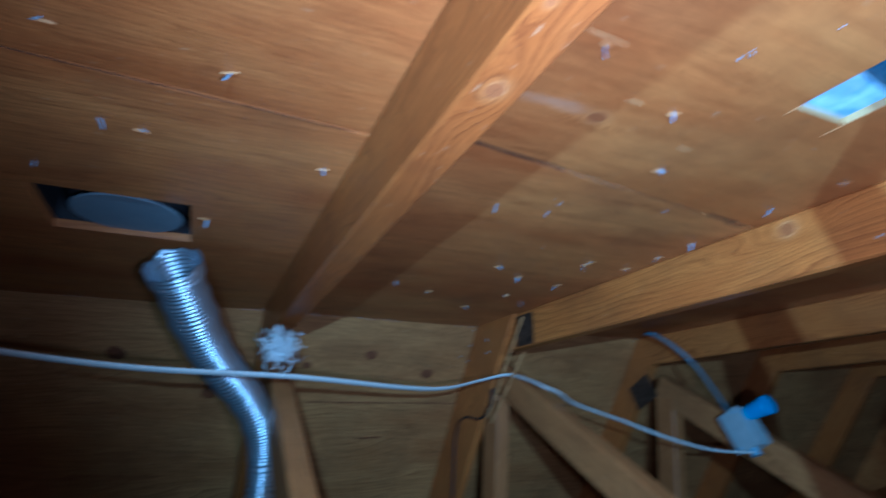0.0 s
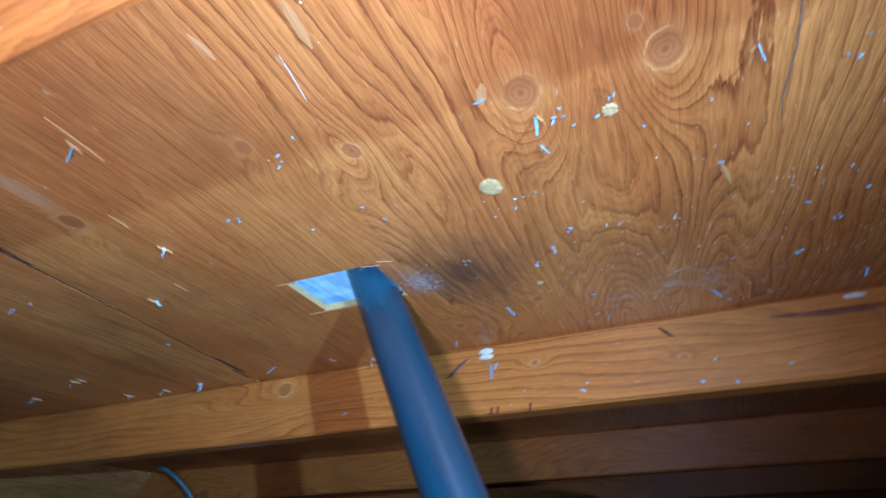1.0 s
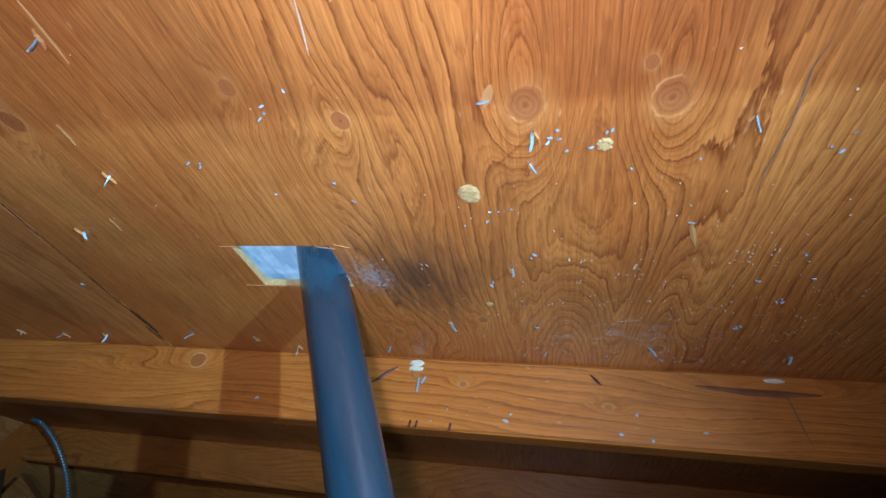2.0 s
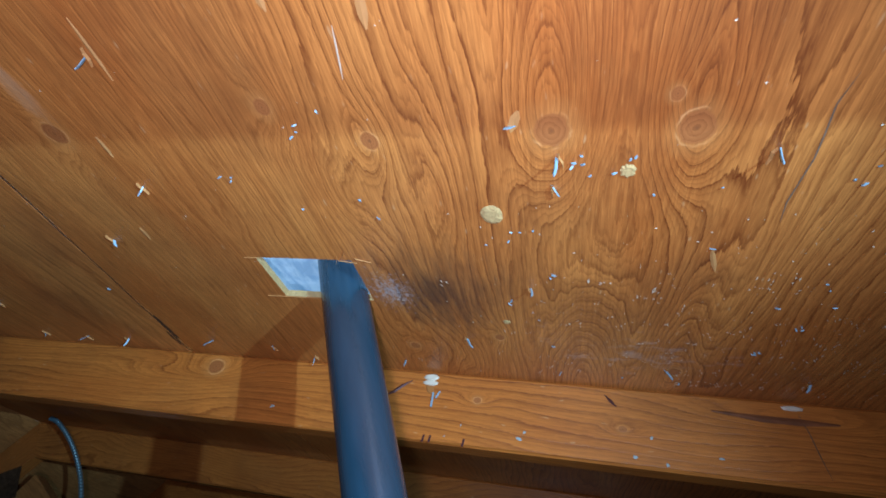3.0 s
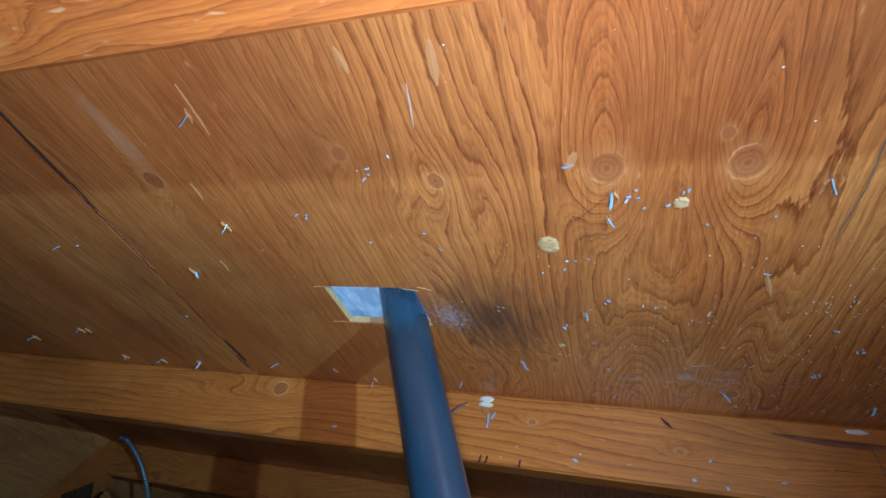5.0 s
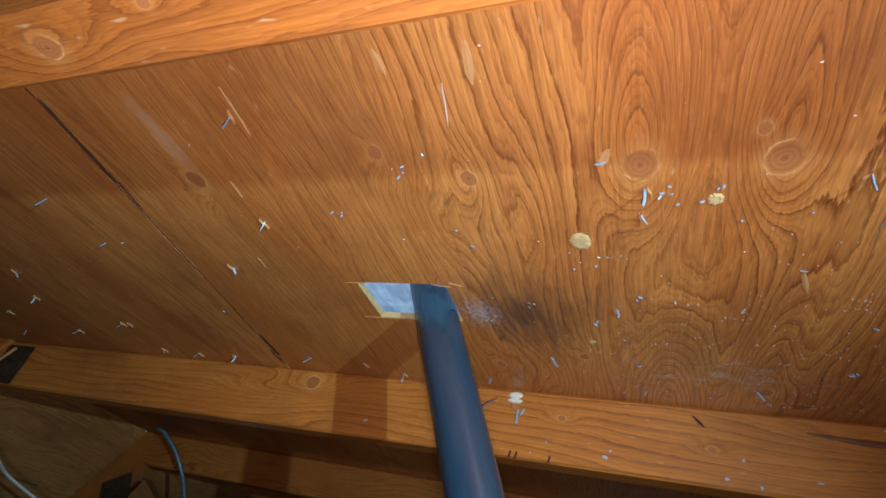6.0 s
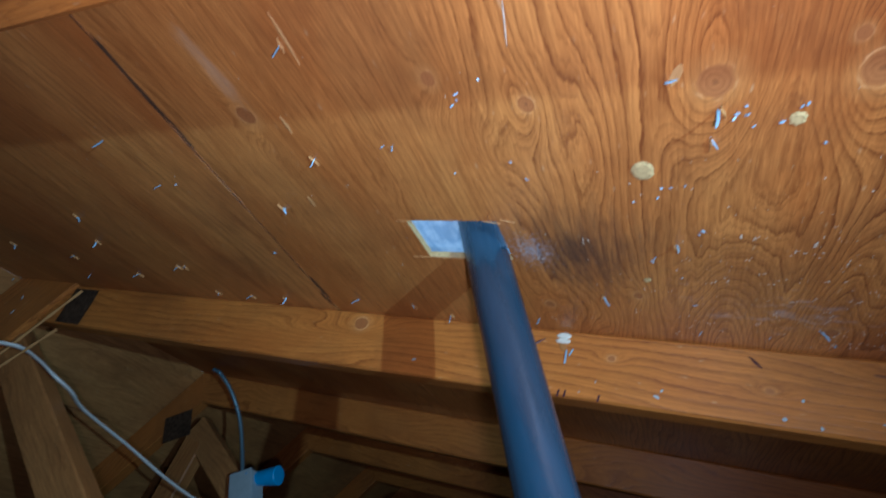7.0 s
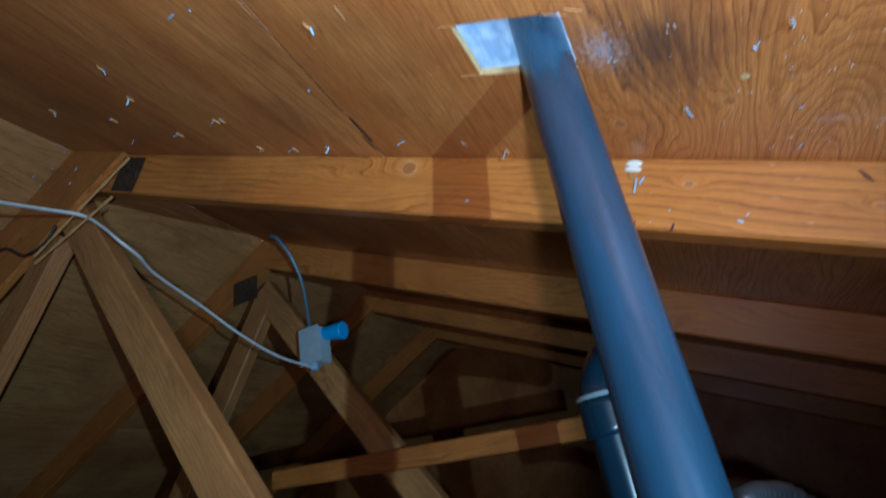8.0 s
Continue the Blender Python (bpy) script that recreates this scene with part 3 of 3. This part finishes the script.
part("connector", bm, M_BLUE, box, "bright blue plastic connector", m=Matrix.Translation((0.0, -0.062, 0.026)) @ Matrix.Rotation(math.radians(98), 4, "X"))

# armoured conduit rising from the box
conduit = holder("armoured_conduit")
tagged(conduit, "thin bluish steel armoured conduit curving up from the box", "conduit")
M_ARMOUR = plain("armour_steel", (0.30, 0.46, 0.58), 0.3, metal=0.7, vary=0.2)
line = smooth_path([(0.58, 1.192, 1.51), (0.568, 1.188, 1.58), (0.551, 1.188, 1.66), (0.528, 1.202, 1.735), (0.503, 1.224, 1.79), (0.49, 1.24, 1.806)], 22)
part("armour", sweep_bm(line, lambda k: 0.0052 + (0.0010 if k % 2 else -0.0008), 12), M_ARMOUR, conduit, smooth=False)

# thin dark wire along a web
points = [(-0.034, 1.335, 1.660), (-0.034, 1.367, 1.629), (-0.034, 1.433, 1.627), (-0.034, 1.508, 1.672), (-0.034, 1.576, 1.670), (-0.034, 1.636, 1.598), (-0.034, 1.703, 1.498)]
wire = part("thin_wire", sweep_bm(smooth_path(points, 6), 0.0028, 8), M_VENT, smooth=True)
tagged(wire, "thin black wire hanging along a truss web", "wire")

# white fibre tuft caught on the first truss
bm = bmesh.new()
rnd = random.Random(5)
for k in range(320):
    a = Vector((rnd.gauss(0, 0.012), rnd.gauss(0, 0.013), rnd.gauss(0, 0.011)))
    for j in range(3):
        b = a + Vector((rnd.gauss(0, 0.006), rnd.gauss(0, 0.006), rnd.gauss(0, 0.006)))
        w = Vector((rnd.gauss(0, 1), rnd.gauss(0, 1), rnd.gauss(0, 1))).normalized() * 0.0022
        bm.faces.new([bm.verts.new(p) for p in (a, a + w, b + w, b)])
        a = b
tuft = part("fibre_tuft", bm, M_TUFT, m=Matrix.Translation((-0.598, 1.112, 1.598)))
tagged(tuft, "fluffy white fibre tuft caught under the truss", "insulation tuft")

# ---- things low behind the pipe ----
tie = holder("tie_beam", pose(0.571, 0, 0))
tagged(tie, "brown horizontal tie board nailed across the trusses", "beam")
part("plank", board_bm(1.03, 0.046, THICK, 0.0, 0.0, seed=71), M_STUD, tie, m=lean((0.31, 1.111), (1.34, 1.171)))

drain = holder("drain_pipe", pose(0.215, 0.412, 0.05))
tagged(drain, "black plastic drain pipe with an elbow and a scuffed hub", "pipe")
bend = smooth_path([(0, 0, -0.05), (0, 0, 0.5), (0, 0, 0.98), (0.0, 0, 1.05), (0.03, -0.01, 1.095), (0.09, -0.025, 1.11), (0.33, -0.085, 1.10)], 8)
part("tube", sweep_bm(bend, 0.030, 28), M_PIPE, drain, smooth=True)
hub = [Vector((0, 0, 1.0 + 0.01 * k)) for k in range(6)]
part("hub", sweep_bm(hub, 0.036, 28), M_PIPE, drain, smooth=True)
hub = [Vector((0, 0, 1.052 + 0.003 * k)) for k in range(3)]
part("glue_ring", sweep_bm(hub, 0.0365, 28), M_BOX, drain, "pale ring of dried cement", smooth=True)

hose = holder("foil_hose", pose(0.25, 0.285, 0.945))
tagged(hose, "silver ribbed foil hose lying low behind the pipe", "duct")
line = smooth_path([(0, 0, 0), (0.06, -0.03, 0.0), (0.14, -0.08, -0.03), (0.25, -0.2, -0.2), (0.3, -0.3, -0.96)], 24)
part("rib_wall", sweep_bm(line, lambda k: 0.014 + (0.0020, 0.0, -0.0018, 0.0)[k % 4], 22), M_FOIL, hose, smooth=True)

# ---- knots and marks on the two near chords ----
M_GREY = plain("grey_split", (0.24, 0.165, 0.115), 0.7, vary=0.6, scale=90)
M_BARK = plain("split_bark", (0.28, 0.100, 0.035), 0.6, vary=0.6, scale=150, stretch=(0.3, 1, 1))
M_KNOT = plain("knot_wood", (0.47, 0.20, 0.055), 0.42, vary=0.3, scale=120, bump=0.3)



def disc_bm(rx, ry, h=0.0006, seed=0, ragged=0.08, n=22):
    """A low, slightly ragged oval cap facing -z."""
    rnd = random.Random(seed)
    bm = bmesh.new()
    wild = [1 + rnd.uniform(-ragged, ragged) for _ in range(n)]
    outer = [bm.verts.new((rx * w * math.cos(6.2832 * k / n), ry * w * math.sin(6.2832 * k / n), 0)) for k, w in enumerate(wild)]
    inner = [bm.verts.new((v.co.x * 0.7, v.co.y * 0.7, -h)) for v in outer]
    for k in range(n):
        bm.faces.new((outer[k], outer[(k + 1) % n], inner[(k + 1) % n], inner[k]))
    bm.faces.new(inner)
    return bm


def strip_bm(points, width, h=0.0008, taper=True):
    """A thin raised sliver along points, facing -z."""
    bm = bmesh.new()
    pts = [Vector((*p, 0)) for p in points]
    rows = []
    for k, p in enumerate(pts):
        ahead = (pts[min(k + 1, len(pts) - 1)] - pts[max(k - 1, 0)]).normalized()
        side = Vector((-ahead.y, ahead.x, 0))
        w = width * (0.25 if taper and k in (0, len(pts) - 1) else 1.0) / 2
        rows.append([bm.verts.new(p + side * w), bm.verts.new(p - Vector((0, 0, h))), bm.verts.new(p - side * w)])
    for a, b in zip(rows, rows[1:]):
        for k in range(2):
            bm.faces.new((a[k], a[k + 1], b[k + 1], b[k]))
    return bm


def on_side(truss_ob, x, y, z, turn=0.0):
    """The pose, under a truss, of a mark on the side face that looks to -x, at y up the slope and z from the deck."""
    face = Matrix(((0, 0, 1), (1, 0, 0), (0, 1, 0))).to_4x4()
    m = DECK @ Matrix.Translation((x - 0.0006, y, z)) @ face @ Matrix.Rotation(turn, 4, "Z")
    return truss_ob.matrix_basis.inverted() @ m


near, second = made[-1], made[0]
part("paint_blob", disc_bm(0.010, 0.0045, 0.002, 4), M_PAINT, second, "cream blob of dried paint", m=on_side(second, FACE, 0.291, -0.008))
part("paint_blob", disc_bm(0.010, 0.0035, 0.002, 5), M_PAINT, second, m=on_side(second, FACE, 0.291, -0.0155))
part("torn_bark", disc_bm(0.011, 0.005, 0.0008, 6, 0.02, 4), M_KNOT, second, m=on_side(second, FACE, 0.290, -0.024, 0.785))
part("staple", box_bm(-0.001, 0.001, -0.009, 0.009, -0.002, 0, 0), M_STEEL, second, m=on_side(second, FACE, 0.285, -0.037))
part("staple", box_bm(-0.0009, 0.0009, -0.005, 0.005, -0.0015, 0, 0), M_STEEL, second, m=on_side(second, FACE, 0.279, -0.030, 0.4))
part("resin_streak", strip_bm([(0.016, -0.015), (0.006, -0.009), (-0.004, 0.0), (-0.016, 0.008)], 0.0042), M_RESIN, second, "dark purple resin streak", m=on_side(second, FACE, 0.331, -0.022))
part("resin_streak", strip_bm([(-0.006, -0.006), (0, 0), (0.007, 0.007)], 0.004), M_RESIN, second, m=on_side(second, FACE, 0.072, -0.018))
part("paint_chip", disc_bm(0.011, 0.003, 0.0015, 8), M_PAINT, second, m=on_side(second, FACE, -0.117, -0.0075))
part("bark_split", strip_bm([(-0.075, 0.004), (-0.04, 0.001), (0.0, -0.001), (0.05, 0.0)], 0.0075, 0.0004), M_BARK, second, "dark brown split along the edge", m=on_side(second, FACE, -0.085, -0.021, 0.06))
part("pencil_line", strip_bm([(0, 0), (-0.007, -0.02), (-0.013, -0.045), (-0.019, -0.066)], 0.0011, 0.0003), M_SPLIT, second, m=on_side(second, FACE, -0.122, -0.013))
for y in (0.239, 0.280, 0.288):
    part("ink_mark", box_bm(-0.0012, 0.0012, -0.005, 0.004, -0.0006, 0), M_RESIN, second, m=on_side(second, FACE, y, -0.084, 0.15))
for k in range(9):
    rnd = random.Random(90 + k)
    part("paint_fleck", disc_bm(rnd.uniform(0.0012, 0.004), rnd.uniform(0.001, 0.002), 0.0006, 30 + k, 0.4, 7), M_BOX, second, m=on_side(second, FACE, rnd.uniform(-0.25, 0.5), rnd.uniform(-0.085, -0.05), rnd.uniform(0, 3)))
# rusted plate and staples round the two peaks, knots and a seam on the far slope
part("nail_plate", plate_bm(0.10, 0.08, 303), M_PLATE, made[1], "dark rusted nail plate", m=Matrix.Translation((-0.0022, 1.455, 1.735)) @ Matrix.Rotation(math.pi / 2, 4, "Z"))
# flat pale flecks stand in for the staples near the peak
for k, (y, z) in enumerate(((1.441, 1.873), (1.426, 1.801), (1.316, 1.756), (1.353, 1.857), (1.301, 1.787), (1.39, 1.83), (1.46, 1.84))):
    part("paint_fleck", disc_bm(0.004, 0.0022, 0.001, 60 + k, 0.5, 7), M_BOX, second, m=second.matrix_basis.inverted() @ Matrix.Translation((-0.0306, y, z)) @ Matrix(((0, 0, 1), (1, 0, 0), (0, 1, 0))).to_4x4() @ Matrix.Rotation(1.3 * k, 4, "Z"))
# pale strips put in for the light on the sistered board's lower edge
for k, (a, b) in enumerate((((-0.031, 1.400, 1.613), (-0.031, 1.128, 1.732)), ((-0.031, 1.393, 1.594), (-0.031, 1.168, 1.657)))):
    line = [Vector(a).lerp(Vector(b), j / 12) + Vector((0, 0, 0.0012 * noise.noise(Vector((j * 0.9, k, 0))))) for j in range(13)]
    part("torn_edge", sweep_bm(line, lambda j: 0.0026 + 0.0008 * math.sin(2.3 * j), 6), M_SPLINTER, second, "pale strip for the lit lower edge of the sistered board", m=second.matrix_basis.inverted())
for k, (x, y, r) in enumerate(((0.12, 1.378, 0.016), (0.914, 1.402, 0.018), (0.30, 1.43, 0.014), (0.70, 1.30, 0.016), (0.47, 1.39, 0.010))):
    part("knot", disc_bm(r * 1.2, r, 0.0005, 70 + k, 0.12), M_BARK, far_roof, m=FAR_DECK @ Matrix.Translation((x, y, -0.0006)))
part("deck_crack", strip_bm([(-0.9, 0.002), (-0.6, -0.001), (-0.3, 0.001), (0.05, 0.0)], 0.004, 0.0003, False), M_BARK, far_roof, m=FAR_DECK @ Matrix.Translation((0.4, 1.277, -0.0005)))
part("deck_crack", strip_bm([(-0.045, 0.0), (-0.02, 0.002), (0.02, -0.001), (0.045, 0.0)], 0.006, 0.0003), M_BARK, far_roof, m=FAR_DECK @ Matrix.Translation((0.254, 1.157, -0.0005)))

# ---- staples, splinters and flecks on the deck ----
def staple_bm(length, seed):
    """A bent flat wire leg that comes down through the deck, sharp at its end."""
    rnd = random.Random(seed)
    bm = bmesh.new()
    bend = rnd.uniform(-0.25, 0.25) * length
    rows = []
    for f, w in ((-0.2, 1.0), (0.55, 1.0), (0.85, 0.9), (1.0, 0.25)):
        x = bend * max(0.0, f - 0.5) * 2
        rows.append([bm.verts.new((x + a * w * 0.0011, b * 0.0004, -f * length)) for a, b in ((-1, -1), (1, -1), (1, 1), (-1, 1))])
    for a, b in zip(rows, rows[1:]):
        for k in range(4):
            bm.faces.new((a[k], a[(k + 1) % 4], b[(k + 1) % 4], b[k]))
    bm.faces.new(rows[0])
    bm.faces.new(rows[-1])
    return bm


LONG = [(-0.347, 0.472), (-0.470, 0.423), (-0.402, 0.154), (-0.373, 0.129), (-0.346, 0.132), (-0.378, 0.001), (-0.268, 0.567), (-0.037, 0.593), (-0.036, 0.502), (-0.020, 0.745),
        (-0.111, 0.893), (-0.012, 0.450), (-0.023, 0.320), (-0.209, 0.154), (-0.025, 0.129), (-0.053, 0.020), (-0.043, -0.121), (-0.097, 0.230), (-0.020, 0.900), (-0.018, 0.820)]
FAINT = [(-0.355, 0.386), (-0.327, 0.333), (-0.326, 0.278), (-0.311, 0.267), (-0.318, 0.692), (-0.414, 0.277), (-0.401, 0.306), (-0.361, 0.084), (-0.371, 0.077), (-0.337, 0.065),
         (-0.372, 0.114), (-0.363, 0.116), (-0.340, 0.025), (-0.352, -0.051), (-0.292, 0.159), (-0.170, 0.663), (-0.273, 0.184), (-0.273, 0.170), (-0.189, 0.176), (-0.230, 0.131),
         (-0.160, 0.155), (-0.025, 0.067), (-0.022, -0.006), (-0.282, 0.013), (-0.161, -0.075), (-0.108, -0.055), (-0.088, 0.133), (-0.205, -0.040), (-0.232, -0.076), (-0.202, -0.089)]
OTHER = [(-0.868, 0.564), (-0.737, 0.576), (-0.813, 0.706), (-0.748, 0.939), (-0.630, 0.719), (-0.849, 0.701), (-0.927, 0.828), (-0.393, 0.730), (-0.315, 0.724), (-0.180, 1.026), (-0.125, 1.164),
         (-0.109, 0.906), (-0.390, 1.151), (-0.25, 0.98), (-0.30, 1.2), (-0.07, 1.05), (-0.05, 1.22), (-0.16, 1.3)]
leg_data = [mesh_of("staple", staple_bm(length, k), M_STEEL) for k, length in enumerate((0.009, 0.012, 0.007, 0.013))]
fleck_data = [mesh_of("metal_fleck", disc_bm(0.0011 + 0.0006 * k, 0.0009, 0.0009, 40 + k, 0.45, 7), M_STEEL) for k in range(4)]
tear_data = [mesh_of("torn_splinter", strip_bm([(-0.006, 0), (-0.002, 0.0008), (0.003, -0.0005), (0.008, 0)], 0.0014 + 0.0005 * k, 0.002), M_SPLINTER) for k in range(3)]
rnd = random.Random(11)


def piece(name, data, m):
    ob = new(name, data)
    ob.parent = roof
    ob.matrix_basis = DECK @ m
    return ob


for k, (x, y) in enumerate(LONG + OTHER):
    piece("staple", leg_data[k % 4], Matrix.Translation((x, y, 0)) @ Euler((rnd.uniform(-0.9, 0.9), rnd.uniform(-1.0, 0.2), rnd.uniform(-1.2, 1.2))).to_matrix().to_4x4())
    if rnd.random() < 0.7:
        piece("torn_splinter", tear_data[k % 3], Matrix.Translation((x + rnd.uniform(-0.004, 0.004), y + rnd.uniform(-0.003, 0.003), -0.0004)) @ Matrix.Rotation(rnd.uniform(-0.35, 0.35), 4, "Z"))
for k, (x, y) in enumerate(FAINT):
    for j in range(rnd.choice((1, 1, 2, 3))):
        piece("metal_fleck", fleck_data[(k + j) % 4], Matrix.Translation((x + rnd.gauss(0, 0.004), y + rnd.gauss(0, 0.004), -0.0004)) @ Euler((rnd.uniform(-0.6, 0.6), rnd.uniform(-0.6, 0.6), rnd.uniform(0, 3))).to_matrix().to_4x4())

# pale scars, torn fibres and slivers
def scar(x0, y0, x1, y1, width, material=M_SPLINTER, h=0.0006, name="wood_scar"):
    mid = Vector(((x0 + x1) / 2, (y0 + y1) / 2, -0.0005))
    half = Vector((x1 - x0, y1 - y0)) / 2
    return part(name, strip_bm([-half, -0.4 * half, 0.45 * half, half], width, h), material, roof, m=DECK @ Matrix.Translation(mid))


for row in ((-0.508, 0.285, -0.489, 0.283, 0.005), (-0.505, 0.226, -0.474, 0.229, 0.006), (-0.404, 0.472, -0.383, 0.473, 0.004), (-0.497, 0.413, -0.452, 0.416, 0.003),
            (-0.290, 0.519, -0.272, 0.520, 0.005), (-0.278, 0.018, -0.248, 0.010, 0.004), (-0.414, 0.151, -0.397, 0.157, 0.006)):
    scar(*row)
part("torn_fibres", disc_bm(0.011, 0.0085, 0.0012, 21, 0.05), M_RAW, roof, "pale patch of torn wood fibres", m=DECK @ Matrix.Translation((-0.315, 0.178, -0.0004)))
part("torn_fibres", disc_bm(0.006, 0.005, 0.001, 22, 0.14), M_RAW, roof, m=DECK @ Matrix.Translation((-0.361, 0.084, -0.0004)))
part("torn_fibres", disc_bm(0.004, 0.004, 0.0006, 23, 0.2), M_RAW, roof, m=DECK @ Matrix.Translation((-0.143, 0.182, -0.0004)))
scar(-0.478, 0.248, -0.443, 0.254, 0.0012, M_PAINT, 0.0008, "white_sliver")
part("deck_crack", strip_bm([(-0.03, -0.002), (-0.01, 0.0015), (0.01, 0.0), (0.03, -0.001), (0.07, 0.002), (0.09, 0.0)], 0.0010, 0.0001), M_GREY, roof, "grey split in the plywood face", m=DECK @ Matrix.Translation((-0.40, -0.018, -0.0002)))
# saw overcuts and slivers at the pipe hole
for row in ((-0.2455, 0.43, -0.2455, 0.412, 0.0005), (-0.1725, 0.44, -0.1725, 0.34, 0.0006), (-0.2455, 0.330, -0.242, 0.312, 0.0006), (-0.262, 0.318, -0.246, 0.327, 0.0005), (-0.249, 0.312, -0.244, 0.298, 0.0005), (-0.238, 0.335, -0.254, 0.328, 0.0004)):
    scar(*row, h=0.0007, name="sliver")

# fine pale dust and flecks stuck to the deck
bm = bmesh.new()
rnd = random.Random(17)
for k in range(420):
    if k < 260:
        x, y = rnd.uniform(-0.33, -0.01), rnd.gauss(-0.03, 0.13)
    else:
        x, y = rnd.uniform(-0.55, -0.02), rnd.uniform(-0.3, 1.4)
    r = rnd.choice((0.0003, 0.0004, 0.0005, 0.0008))
    a = rnd.uniform(0, 6)
    vs = [bm.verts.new((x + r * rnd.uniform(0.5, 1.5) * math.cos(a + 1.57 * j), y + r * rnd.uniform(0.5, 1.5) * math.sin(a + 1.57 * j), -0.0005 - 0.0004 * (j % 2))) for j in range(4)]
    bm.faces.new(vs)
for k in range(110):
    x, y = rnd.uniform(-0.24, -0.012), rnd.gauss(-0.02, 0.11)
    r, a = rnd.uniform(0.0006, 0.0016), rnd.gauss(0, 0.5)
    for j in range(3):
        x1, y1 = x + rnd.gauss(0, 0.003), y + rnd.gauss(0, 0.003)
        along, across = Vector((math.cos(a), math.sin(a), 0)) * r * rnd.uniform(0.6, 2.2), Vector((-math.sin(a), math.cos(a), 0)) * r * 0.45
        mid = Vector((x1, y1, -0.0006))
        bm.faces.new([bm.verts.new(mid + v) for v in (along, across, -along, -across)])
dust = part("dust_flecks", bm, M_PAINT, m=DECK)
tagged(dust, "fine pale dust flecks stuck to the plywood", "dust", kind="stuff")

# dark dirt along the seam between the two rows of sheets; the thin strips also paint the gap's shade
M_SEAM_DARK = plain("seam_dirt", (0.10, 0.046, 0.020), 0.8, vary=0.4, scale=90)
rnd = random.Random(23)
for x0, x1 in ((-1.15, -0.615), (-0.568, 0.004)):
    steps = 26
    line = [(x0 + (x1 - x0) * k / steps, seam_y(x0 + (x1 - x0) * k / steps) + rnd.uniform(-0.0007, 0.0007)) for k in range(steps + 1)]
    part("seam_dirt", strip_bm(line, 0.0019, 0.0002), M_SEAM_DARK, roof, m=DECK @ Matrix.Translation((0, 0, -0.0003)))
for x, lift, half, width in ((-0.46, -0.003, 0.05, 0.006), (-0.40, -0.004, 0.03, 0.0045), (-0.07, -0.004, 0.035, 0.006), (-0.035, 0.004, 0.022, 0.004)):
    line = [(x + half * (k / 4 - 1), seam_y(x + half * (k / 4 - 1)) + lift + rnd.uniform(-0.0008, 0.0008)) for k in range(9)]
    part("seam_dirt", strip_bm(line, width * 0.7, 0.0002), M_SEAM_DARK, roof, m=DECK @ Matrix.Translation((0, 0, -0.0005)))
